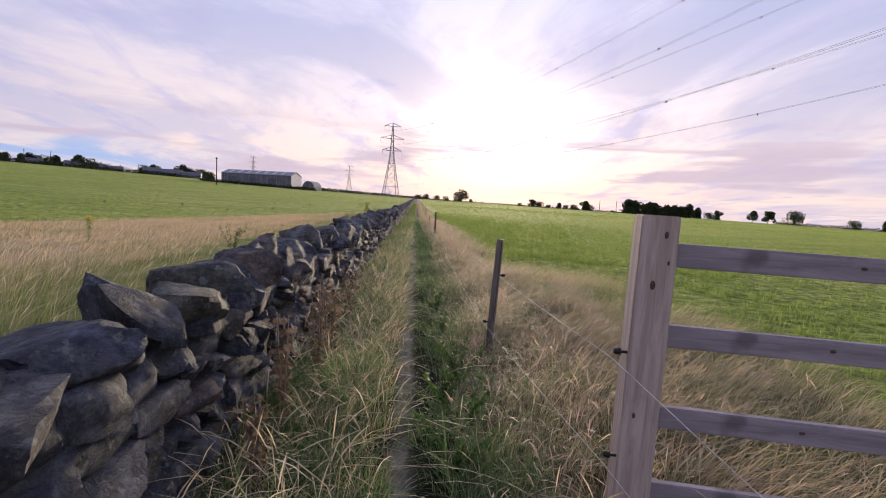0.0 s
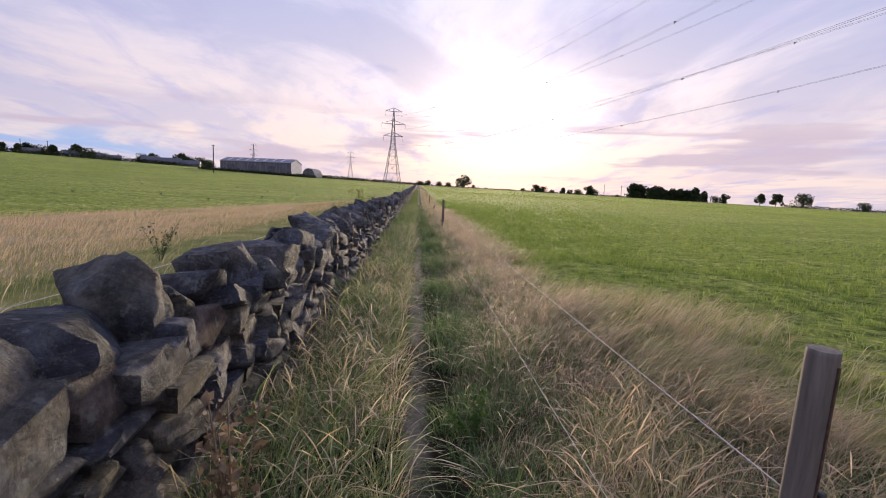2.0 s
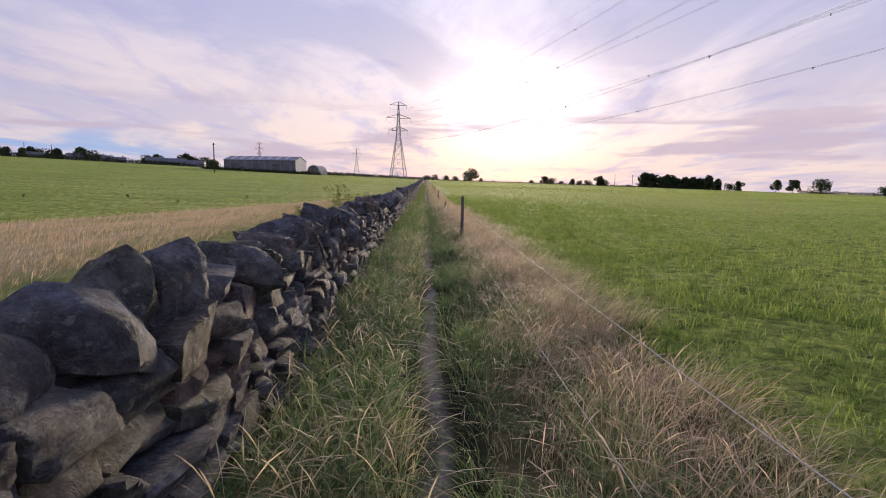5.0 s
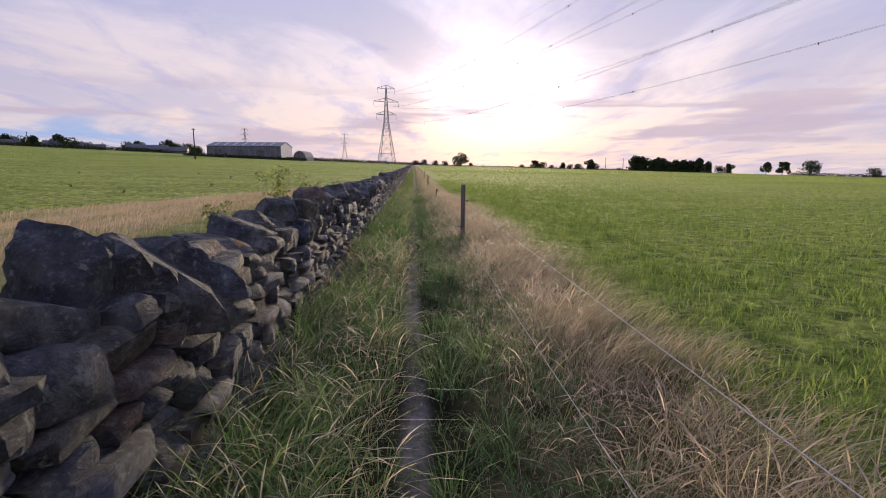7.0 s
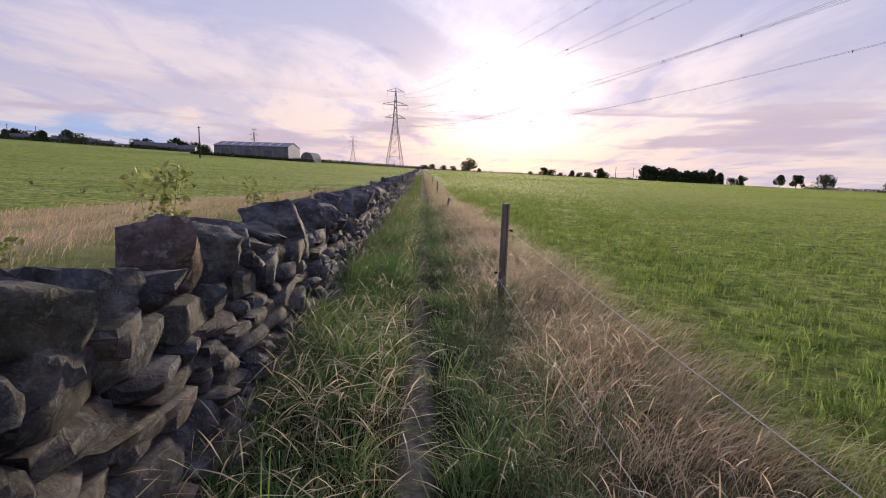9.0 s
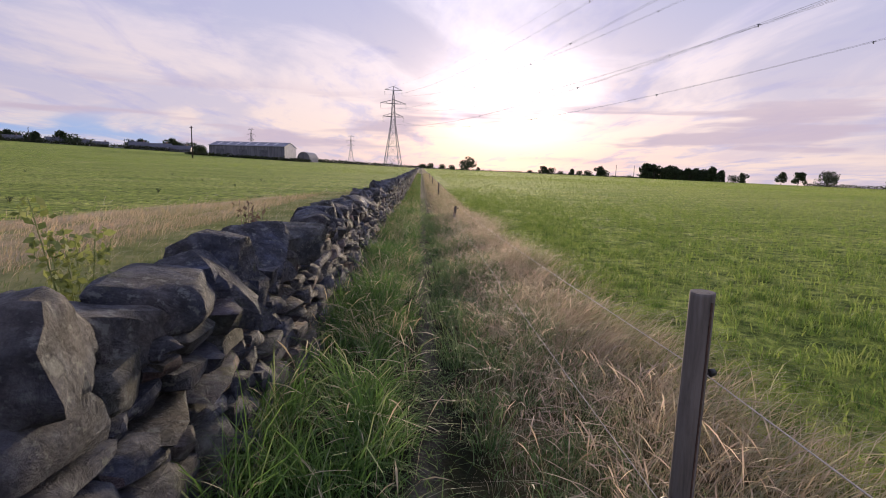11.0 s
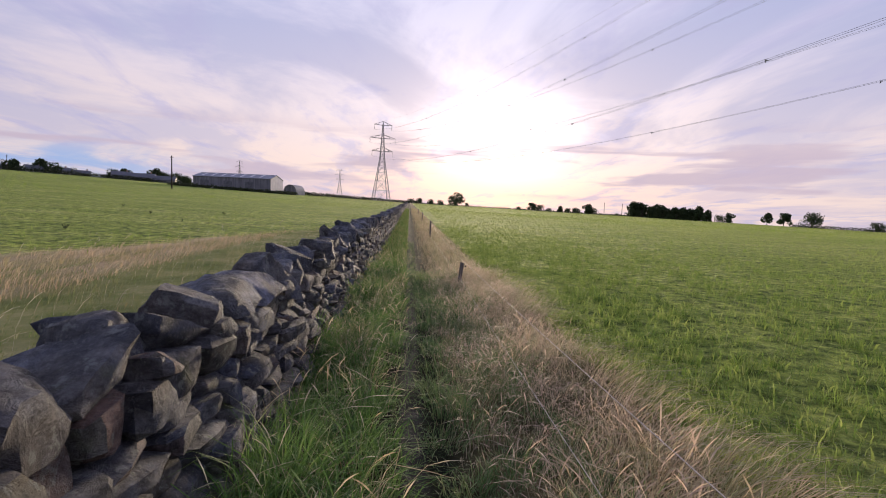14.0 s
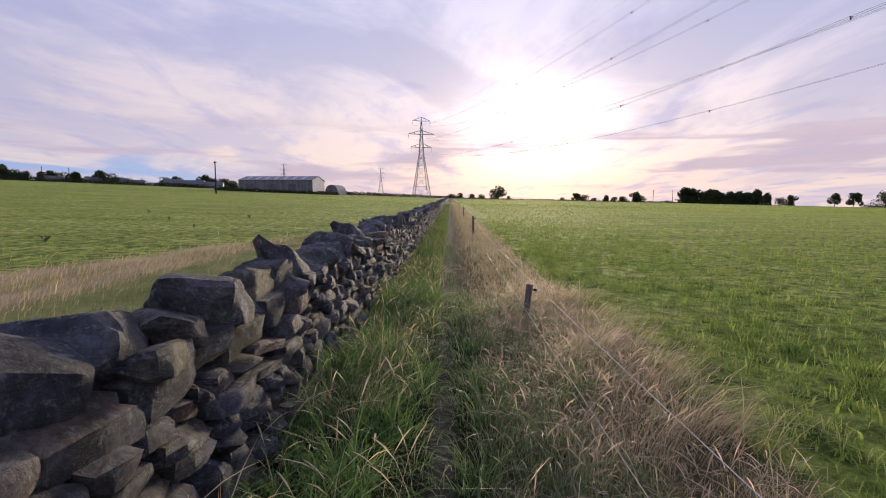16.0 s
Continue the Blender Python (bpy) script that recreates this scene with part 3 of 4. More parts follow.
def rail_fence():
    f = thing("rail_fence", "new sawn timber post and rail fence end beside the path", "wooden fence", at=pose(1.10, 2.09, 0, 0, 1.0, -11))
    p = part("gate_post", box((-0.072, -0.065, -0.2), (0.088, 0.085, 1.512), 0.006), MAT_NEWPOST, f, "square pale sawn timber post with dark knots")
    for x, z, s in ((0.035, 1.43, 0.011), (0.055, 1.31, 0.007), (0.0, 1.21, 0.014), (-0.02, 0.62, 0.009)):
        bm = bmesh.new()
        bmesh.ops.create_uvsphere(bm, u_segments=10, v_segments=6, radius=1, matrix=Matrix.Translation((x, -0.065, z)) @ Matrix.Diagonal((s * 0.8, 0.003, s * 1.5, 1)))
        part("knot", bm, MAT_KNOT, p)
    for z in (0.90, 0.42):
        part("insulator", insulator(0.0, 0.0, -1), MAT_BLACK, p, "black plastic ring insulator", at=pose(-0.065, -0.05, z))
    for top, h in ((1.395, 0.105), (1.03, 0.10), (0.655, 0.10), (0.295, 0.10)):
        rail = part("rail", box((0.0, 0.0, 0), (3.6, 0.04, h), 0.004), MAT_RAIL, f, "grey sawn timber rail", at=pose(0.02, -0.012, top - h))
        for x in (0.55, 1.35, 2.3):
            bm = bmesh.new()
            bmesh.ops.create_uvsphere(bm, u_segments=8, v_segments=6, radius=1, matrix=Matrix.Translation((x + top * 0.2, 0.0, h * 0.55)) @ Matrix.Diagonal((0.014, 0.003, 0.008, 1)))
            part("knot", bm, MAT_KNOT, rail)
    part("end_post", box((3.5, 0.045, -0.2), (3.63, 0.175, 1.5), 0.006), MAT_NEWPOST, f)


rail_fence()


# ---- pylons and overhead line ----
LINE = Vector((0.2596, -1, 0)).normalized()
ARMS = ((48.3, 5.6), (40.0, 8.2), (31.8, 6.6))


def pylon_mesh_parts(p):
    def half(z):
        return 5.2 - 3.75 * z / 27 if z < 27 else max(0.15, 1.45 - 1.25 * (z - 27) / 23)
    levels = (0, 7, 13, 18.5, 23, 27, 31.8, 36, 40, 44, 48.3)
    for sx in (-1, 1):
        for sy in (-1, 1):
            part("leg", tube([(sx * half(z), sy * half(z), z) for z in levels] + [(0, 0, 51)], 0.24, 4, None, 0.12), MAT_STEEL, p)
    for ax in (0, 1):
        for s in (-1, 1):
            bm = bmesh.new()
            for a, b in zip(levels, levels[1:]):
                for q in (-1, 1):
                    ends = [(q * half(a), s * half(a), a), (-q * half(b), s * half(b), b)]
                    tube([(e[ax], e[1 - ax], e[2]) for e in ends], 0.10, 3, bm)
                ends = [(half(b), s * half(b), b), (-half(b), s * half(b), b)]
                tube([(e[ax], e[1 - ax], e[2]) for e in ends], 0.09, 3, bm)
            part("lattice", bm, MAT_STEEL, p)
    for z, w in ARMS:
        for s in (-1, 1):
            bm = bmesh.new()
            hw = half(z)
            for q in (-1, 1):
                tube([(s * hw, q * hw, z), (s * w, 0, z + 0.2)], 0.14, 4, bm)
                tube([(s * hw, q * hw, z + 2.3), (s * w, 0, z + 0.3)], 0.11, 4, bm)
                tube([(s * (hw + w) / 2, q * hw / 2, z), (s * (hw + w) / 2, q * hw / 2, z + 1.2)], 0.08, 3, bm)
            arm = part("cross_arm", bm, MAT_STEEL, p)
            bm = bmesh.new()
            for i in range(10):
                tube([(s * w, 0, z - 0.3 * i), (s * w, 0, z - 0.3 * i - 0.15)], 0.17, 8, bm, 0.10)
            part("insulator_string", bm, MAT_GLASSY, arm)


P1 = Vector((-18.6, 352.0, 0))
P1.z = ground_z(P1.x, P1.y)
turn = math.degrees(math.atan2(LINE.y, LINE.x)) + 90
pylon = thing("pylon", "tall grey steel lattice electricity pylon standing beyond the field", "pylon", "electricity pylons", at=pose(*P1, 0, 0, turn))
pylon_mesh_parts(pylon)
P0 = P1 + LINE * 372
P0.z = -0.5
copy_thing(pylon, pose(*P0, 0, 0, turn)).scale = (1.7, 1.2, 1)
far = polar(-7.8, 960)
copy_thing(pylon, pose(far.x, far.y, 13.0, 0, 0, turn))
far = polar(-18.1, 900)
copy_thing(pylon, pose(far.x, far.y, 13.0, 0, 0, turn + 40))


def conductor(a, b, sag, twin):
    def at(t):
        return a.lerp(b, t) - Vector((0, 0, 4 * sag * t * (1 - t)))
    line = thing("power_line", "thin grey twin overhead conductors hung between pylons", "power line", "overhead power lines")
    side = Vector((-LINE.y, LINE.x, 0)) * 0.25
    for s in ((-1, 1) if twin else (0,)):
        part("conductor", tube([at(i / 60) + side * s for i in range(61)], 0.018 if twin else 0.014, 4), MAT_CABLE, line)
    if twin:
        for t in (0.18, 0.33, 0.48, 0.63, 0.74, 0.85, 0.95):
            bm = tube([at(t) - side * 1.1, at(t) + side * 1.1], 0.05, 5)
            tube([at(t) - side * 0.5, at(t) - side * 0.5 - Vector((0, 0, 0.3))], 0.09, 5, bm)
            part("spacer", bm, MAT_STEEL, line)


across = Vector((-LINE.y, LINE.x, 0))
for z, w in ARMS:
    for s in (-1, 1):
        off = across * (s * w) + Vector((0, 0, z - 3.1))
        conductor(P1 + off, P0 + off + across * (s * w * 0.7), 11.7, True)
conductor(P1 + Vector((0, 0, 51)), P0 + Vector((0, 0, 51)), 9.0, False)


# ---- farm buildings and houses ----
def gable_house(name, label, category, group, L, D, eave, ridge, at, wall_mat, roof_mat, windows=0, chimney=False, gable_mat=None):
    h = thing(name, label, category, group, at=at)
    bm = bmesh.new()
    a = [bm.verts.new(v) for v in ((-L / 2, -D / 2, -3), (L / 2, -D / 2, -3), (L / 2, D / 2, -3), (-L / 2, D / 2, -3), (-L / 2, -D / 2, eave), (L / 2, -D / 2, eave), (L / 2, D / 2, eave), (-L / 2, D / 2, eave), (-L / 2, 0, ridge), (L / 2, 0, ridge))]
    for f in ((0, 1, 5, 4), (2, 3, 7, 6), (3, 0, 4, 8, 7), (1, 2, 6, 9, 5), (4, 5, 9, 8), (6, 7, 8, 9), (3, 2, 1, 0)):
        bm.faces.new([a[i] for i in f])
    part("wall", bm, wall_mat, h)
    if gable_mat:
        bm = bmesh.new()
        b = [bm.verts.new((L / 2 + 0.03 + dx, y, z)) for dx in (0, 0.05) for y, z in ((-D / 2 + 0.1, 0.3), (D / 2 - 0.1, 0.3), (D / 2 - 0.1, eave), (0, ridge - 0.15), (-D / 2 + 0.1, eave))]
        bm.faces.new(b[5:]), bm.faces.new(b[4::-1])
        for k in range(5):
            j = (k + 1) % 5
            bm.faces.new((b[k], b[j], b[5 + j], b[5 + k]))
        part("gable_cladding", bm, gable_mat, h, "pale gable end")
    for s in (-1, 1):
        bm = bmesh.new()
        run, rise = D / 2 + 0.4, (ridge - eave) * (D / 2 + 0.4) / (D / 2)
        low, n = ridge - rise, 1
        for k in range(n):
            x0, x1 = -L / 2 - 0.3 + (L + 0.6) * k / n, -L / 2 - 0.3 + (L + 0.6) * (k + 1) / n - 0.03
            v = [bm.verts.new(p) for z in (0.04, 0.2) for p in ((x0, s * run, low + z), (x1, s * run, low + z), (x1, 0, ridge + z), (x0, 0, ridge + z))]
            for f in ((0, 1, 2, 3), (4, 5, 6, 7), (0, 1, 5, 4), (2, 3, 7, 6), (1, 2, 6, 5), (3, 0, 4, 7)):
                bm.faces.new([v[i] for i in f])
        bmesh.ops.recalc_face_normals(bm, faces=bm.faces)
        roof = part("roof", bm, roof_mat, h)
    if chimney:
        part("chimney", box((L * 0.3 - 0.4, -0.3, ridge - 0.5), (L * 0.3 + 0.4, 0.3, ridge + 1.2), 0.03), MAT_BRICK, roof)
    for i in range(windows):
        x = -L / 2 + L * (i % 3 + 0.6) / 3.3
        z = 1.0 + 2.5 * (i // 3)
        w = part("window", box((x - 0.6, -D / 2 - 0.06, z), (x + 0.6, -D / 2 + 0.02, z + 1.2), 0.02), MAT_PALE, h)
        part("pane", box((x - 0.5, -D / 2 - 0.075, z + 0.1), (x + 0.5, -D / 2 - 0.063, z + 1.1)), MAT_PANE, w)
    return h


bz = ground_z(-95, 298) - 0.2
barn = gable_house("barn", "long low grey clad barn with a pale ribbed roof", "barn", "", 40, 18, 6.2, 8.4, pose(-90, 298, bz, 0, 0, -5.5), MAT_CLAD, MAT_SHEET, gable_mat=MAT_PALE)
for x in (-14, -2, 9):
    d = part("door", box((x - 2.2, -9.12, 0), (x + 2.2, -9.02, 4.4), 0.02), MAT_SLATE, barn, "dark sliding barn door")
part("ridge_cap", box((-20.3, -0.5, 8.42), (20.3, 0.5, 8.72), 0.05), MAT_PALE, barn, "pale ridge capping")
for x in (-16, -11, -6, -1, 4, 9, 14):
    sky_pane = bmesh.new()
    v = [sky_pane.verts.new(q) for dz in (0.0, 0.05) for q in ((x - 0.6, -7.6, 6.80 + dz), (x + 0.6, -7.6, 6.80 + dz), (x + 0.6, -1.2, 8.36 + dz), (x - 0.6, -1.2, 8.36 + dz))]
    for f in ((3, 2, 1, 0), (4, 5, 6, 7), (0, 1, 5, 4), (1, 2, 6, 5), (2, 3, 7, 6), (3, 0, 4, 7)):
        sky_pane.faces.new([v[k] for k in f])
    part("rooflight", sky_pane, MAT_PALE, barn, "pale translucent rooflight sheet")
part("water_tank", box((-9.5, -12, 0.0), (-6, -9.6, 1.6), 0.2), MAT_PALE, barn)


def arched_shed():
    s = thing("arched_shed", "small round-roofed grey farm shed beside the barn", "shed", at=pose(-62.5, 303, ground_z(-62.5, 303) - 0.2, 0, 0, -10))
    n = 14
    for name, r0, mat in (("shell", 4.0, MAT_SHEET), ("end_wall", 3.8, MAT_CLAD)):
        bm = bmesh.new()
        rows = []
        for y in ((-6, 6) if name == "shell" else (-5.6, -5.4)):
            rows.append([bm.verts.new((r0 * math.cos(a) * 0.9, y, 1.6 + r0 * math.sin(a) * 0.95)) for a in (math.pi * k / n for k in range(n + 1))] + [bm.verts.new((-r0 * 0.9, y, -2)), bm.verts.new((r0 * 0.9, y, -2))])
        for k in range(n + 3):
            j = (k + 1) % (n + 3)
            bm.faces.new((rows[0][k], rows[0][j], rows[1][j], rows[1][k]))
        if name == "end_wall":
            bm.faces.new(rows[0]), bm.faces.new(rows[1][::-1])
        part(name, bm, mat, s)


arched_shed()
house_rng = random.Random(5)
for az, r, L, mat in ((-37.6, 430, 16, MAT_BRICK), (-34.6, 425, 13, MAT_PALE), (-32.9, 425, 18, MAT_PALE), (-31.2, 420, 12, MAT_BRICK), (-28.2, 410, 15, MAT_CLAD), (-26.4, 405, 20, MAT_PALE), (-24.6, 400, 18, MAT_CLAD), (-40.4, 430, 14, MAT_PALE), (-43.5, 430, 16, MAT_BRICK)):
    p = polar(az, r)
    e = house_rng.uniform(3.6, 5.0)
    gable_house("house", "distant farmhouse with a dark slate roof among trees", "house", "distant houses", L * 0.75, 8, e, e + 2.6, pose(p.x, p.y, p.z - 2.5, 0, 0, -az + house_rng.uniform(-25, 25)), mat, MAT_SLATE, 6 if e > 4.2 else 3, True)


def telegraph_pole(az, r, hgt, label):
    p = polar(az, r)
    t = thing("telegraph_pole", label, "utility pole", "utility poles", at=pose(*p))
    part("shaft", tube([(0, 0, -1), (0, 0, hgt)], 0.22, 8, None, 0.15), MAT_BARK, t)
    part("crossbar", box((-0.5, -0.06, hgt - 0.5), (0.5, 0.06, hgt - 0.35), 0.01), MAT_BARK, t)


telegraph_pole(-23.3, 172, 9.4, "dark wooden telegraph pole standing in green pasture")
for az in (-36.3, -38.2, 23.0, 21.2):
    telegraph_pole(az, 400, 9, "distant wooden telegraph pole on the skyline")


# ---- trees and hedges ----
def leaf_cloud(centres, radii, count, size, seed):
    g = np.random.default_rng(seed)
    k = g.integers(0, len(centres), count)
    d = g.normal(0, 1, (count, 3))
    d /= np.linalg.norm(d, axis=1, keepdims=True)
    c = np.array(centres)[k] + d * (np.array(radii)[k] * g.uniform(0.45, 1.08, count) ** 0.6)[:, None]
    u, v = g.normal(0, 1, (count, 3)), g.normal(0, 1, (count, 3))
    u /= np.linalg.norm(u, axis=1, keepdims=True)
    v -= u * (u * v).sum(1, keepdims=True)
    v /= np.linalg.norm(v, axis=1, keepdims=True)
    s = (size * g.uniform(0.5, 1.3, count))[:, None]
    V = np.stack([c - u * s, c + v * s * 0.6, c + u * s, c - v * s * 0.6], 1).reshape(-1, 3)
    i = np.arange(count)[:, None] * 4
    return V, np.concatenate([i + [0, 1, 2], i + [0, 2, 3]])


def tree(hgt, spread, seed, trunk_share, leaves, label, at):
    g = random.Random(seed)
    t = thing("tree", label, "tree", "skyline trees", at=at)
    bm = tube([(0, 0, -1.5), (0.05, 0, hgt * trunk_share), (0.1, 0.1, hgt * 0.75)], hgt * 0.035, 8, None, hgt * 0.012)
    cs, rs = [], []
    for i in range(15):
        a, e = g.uniform(0, 6.28), g.uniform(0.05, 1.0)
        reach = spread * g.uniform(0.35, 0.85) * (1 - 0.55 * e)
        top = Vector((reach * math.cos(a), reach * math.sin(a), hgt * (trunk_share + (0.88 - trunk_share) * e)))
        tube([(0, 0, hgt * trunk_share * g.uniform(0.7, 1.1)), top * 0.6 + Vector((0, 0, hgt * 0.12)), top], hgt * 0.012, 5, bm, hgt * 0.004)
        cs.append(top)
        rs.append(spread * g.uniform(0.24, 0.42))
    part("trunk", bm, MAT_BARK, t)
    part("crown", mesh_of("crown", *leaf_cloud(cs, rs, leaves, hgt * 0.066, seed)), MAT_LEAVES, t)
    return t


OAK = "dark spreading deciduous tree on the skyline"
rnd = random.Random(11)
protos = [tree(10, 9.0, 1, 0.14, 1300, OAK, pose(*polar(5.25, 420))), tree(9, 9.5, 2, 0.12, 1200, OAK, pose(*polar(39.5, 428))),
          tree(9, 4.6, 3, 0.28, 800, "slender open-crowned tree on the skyline", pose(*polar(36.1, 428))), tree(12, 7.5, 4, 0.06, 1200, OAK, pose(*polar(24.4, 430)))]


def plant(az, r, kind, size, sink=0.0):
    p = polar(az, r)
    t = copy_thing(protos[kind], pose(p.x, p.y, p.z - sink, 0, 0, rnd.uniform(0, 360)))
    t.scale = (size * rnd.uniform(0.9, 1.15), size * rnd.uniform(0.9, 1.15), size * rnd.uniform(0.92, 1.08))


for i in range(19):
    plant(24.2 + i * 0.375 + rnd.uniform(-0.15, 0.15), 432 + rnd.uniform(-4, 12), 3, rnd.uniform(0.74, 0.92) + (0.14 if i < 3 else 0), 0.5)
for az, k, s in ((37.4, 2, 1.05), (32.2, 1, 0.6), (33.1, 3, 0.66), (3.4, 1, 0.45), (6.4, 2, 0.5), (2.3, 1, 0.5), (1.0, 1, 0.55), (0.1, 1, 0.5), (12.2, 1, 0.35), (13.6, 2, 0.85), (14.4, 1, 0.6), (16.6, 3, 0.5), (18.4, 1, 0.55), (19.4, 3, 0.72), (20.1, 1, 0.62), (15.4, 1, 0.4), (17.5, 1, 0.45), (22.6, 1, 0.3), (44.0, 1, 0.7), (46.5, 3, 0.7)):
    plant(az, 430, k, s, 0.6)
for i in range(30):
    az = -45 + i * 0.78 + rnd.uniform(-0.3, 0.3)
    if abs(az + 30.2) > 0.8:
        plant(az, 426 + rnd.uniform(-10, 10), rnd.choice((1, 3, 1, 3, 0)), rnd.uniform(0.55, 0.95), 1.0)


def hedge(name, az0, az1, r0, r1, hgt, count, label):
    g = np.random.default_rng(count)
    cs, rs = [], []
    for k in range(int(abs(az1 - az0) * 9)):
        f = k / (abs(az1 - az0) * 9)
        p = polar(az0 + (az1 - az0) * f, r0 + (r1 - r0) * f)
        hh = hgt * g.uniform(0.6, 1.15)
        cs.append((p.x, p.y, p.z + hh * 0.35))
        rs.append(hh * 0.75)
    tagged(part(name, mesh_of(name, *leaf_cloud(cs, rs, count, 0.45, count)), MAT_HEDGE), label, "hedge", kind="stuff")


hedge("hedge", -47, -23, 425, 395, 2.6, 9000, "dark hedgerow along the far edge of the green pasture")
hedge("hedge", -24, -12, 281, 264, 1.5, 3600, "low dark hedge in front of the barn")
hedge("hedge", -13, 1, 300, 400, 1.9, 5000, "dark hedgerow running toward the skyline")
hedge("hedge", 1, 24, 430, 430, 1.6, 7000, "thin dark hedge along the skyline")
hedge("hedge", 38, 50, 430, 430, 2.2, 4000, "dark hedge along the skyline")


# ---- grass ----
def blades(name, x, y, h, w, lean, segs, mat, label, drift=None, plume=False):
    """Curved tapering blades of grass, or stalks with a plume, as one mesh."""
    g = np.random.default_rng(len(x))
    n = len(x)
    phi = g.uniform(0, 2 * math.pi, n) if drift is None else drift + g.normal(0, 0.6, n)
    yaw = g.uniform(0, 2 * math.pi, n)
    z0 = height(x, y) - 0.02
    prof = [1.0 - (k / segs) ** 2.2 for k in range(segs)]
    if plume:
        prof = [0.18, 0.15, 0.14, 1.0, 0.75][:segs]
    along = [0, 0.35, 0.66, 0.84, 0.93, 1.0] if plume else [k / segs for k in range(segs + 1)]
    V = np.zeros((n, 2 * segs + 1, 3), np.float32)
    for k in range(segs + 1):
        s = along[k]
        out = lean * h * (0.25 * s + 0.65 * s ** 3)
        cx, cy = x + np.cos(phi) * out, y + np.sin(phi) * out
        cz = z0 + h * (s - 0.40 * np.minimum(lean, 1.7) * s ** 3.4)
        if k == segs:
            V[:, -1] = np.stack([cx, cy, cz], 1)
        else:
            dx, dy = np.cos(yaw) * w * prof[k] / 2, np.sin(yaw) * w * prof[k] / 2
            V[:, 2 * k] = np.stack([cx - dx, cy - dy, cz], 1)
            V[:, 2 * k + 1] = np.stack([cx + dx, cy + dy, cz], 1)
    t = []
    for k in range(segs - 1):
        a = 2 * k
        t += [(a, a + 1, a + 3), (a, a + 3, a + 2)]
    t.append((2 * segs - 2, 2 * segs - 1, 2 * segs))
    T = (np.arange(n)[:, None, None] * (2 * segs + 1) + np.array(t)[None]).reshape(-1, 3)
    tagged(part(name, mesh_of(name, V.reshape(-1, 3), T), mat), label, "grass", kind="stuff")


gr = np.random.default_rng(3)


def scatter(n, x0, x1, y0, y1, clump=0.0, size=0.6, seed=0.0):
    """Places over a strip, thinned in patches."""
    x, y = gr.uniform(x0, x1, n), gr.uniform(y0, y1, n)
    if clump:
        f = np.sin(x * 5.1 / size + seed) * np.sin(y * 3.7 / size + 1.3 * seed) + np.sin((x + y) * 2.3 / size + seed * 2) * 0.7
        keep = gr.uniform(0, 1, n) > clump * (0.5 - 0.5 * f / 1.7)
        x, y = x[keep], y[keep]
    return x, y


def strip_far(n, y0, y1):
    return y0 + (y1 - y0) * gr.uniform(0, 1, n) ** 1.7


def wind(n):
    return np.full(n, 0.2)


def tufts(count, per, x0, x1, y0, y1, spread, power=1.0):
    """Blades in tufts that fan out from their middles: places, bearings, and each tuft's own vigour."""
    cx = x0 + (x1 - x0) * gr.uniform(0, 1, count) ** power
    cy = gr.uniform(y0, y1, count)
    vig = gr.uniform(0.55, 1.25, count)
    k = np.repeat(np.arange(count), per)
    d = gr.normal(0, spread, (len(k), 2))
    return cx[k] + d[:, 0], cy[k] + d[:, 1], np.arctan2(d[:, 1], d[:, 0]), vig[k]


def edge_at(y):
    s = np.clip((11 - y) / 8, 0, 1)
    return 1.92 + 1.6 * s * s * (3 - 2 * s)


def lumps(x, y):
    """Hummocks in the growth, half a metre to two metres across."""
    f = np.sin(x * 7.3 + np.sin(y * 2.1) * 1.7) * np.sin(y * 5.2 + x * 1.9) + 0.8 * np.sin(y * 2.3 + np.sin(x * 3.1) * 1.4 + 0.7) + 0.5 * np.sin(y * 11.7 - x * 9.1)
    return np.clip(1.0 + 0.30 * f, 0.45, 1.6)


def dry_from(y):
    """Where the green by the path gives way to dry grass."""
    return 0.50 + 0.20 * np.exp(-((y - 16) / 5) ** 2) - 0.1 * (y > 22)


def left_edge(y):
    return -15.0 + 0.3 * (y - 17.0) + gr.normal(0, 0.5, len(y))


def pick(keep, *arrays):
    return [a[keep] for a in arrays]


# verge under the wall: straw and seeding near the start, green in the middle, lush further on
x, y, p, v = tufts(1500, 38, -0.98, -0.08, 0.4, 37, 0.055)
x, y, p, v = pick(x > -0.98, x, y, p, v)
v = v * (0.72 + 0.5 * (x < -0.22))
deep = y > 19 + gr.normal(0, 2.0, len(y))
for name, mat, keep, label in (("verge_grass", MAT_VERGE, ~deep, "green verge grass along the foot of the stone wall"), ("lush_verge_grass", MAT_LUSH, deep, "lush dark green grass along the foot of the stone wall")):
    a, b, q, u = pick(keep, x, y, p, v)
    blades(name, a, b, gr.uniform(0.13, 0.42, len(a)) * u * lumps(a, b), gr.uniform(0.004, 0.0095, len(a)), gr.uniform(0.4, 1.75, len(a)), 4, mat, label, q)
x, y, p, v = tufts(190, 26, -0.92, -0.08, 0.4, 12, 0.06)
blades("dry_verge_grass", x, y, gr.uniform(0.22, 0.56, len(x)) * v, gr.uniform(0.0025, 0.0045, len(x)), gr.uniform(0.3, 1.2, len(x)), 4, MAT_DRY, "dry straw-coloured verge grass beside the stone wall", p)
x, y, p, v = tufts(34, 60, -0.75, -0.25, 24, 36, 0.09)
blades("dry_verge_grass", x, y, gr.uniform(0.25, 0.50, len(x)) * v, gr.uniform(0.003, 0.006, len(x)), gr.uniform(0.4, 1.5, len(x)), 4, MAT_DRY, "brown dying grass tufts in the green verge", p)
x, y = scatter(6200, -0.90, -0.04, 0.4, 21, 0.6, 0.9, 2.0)
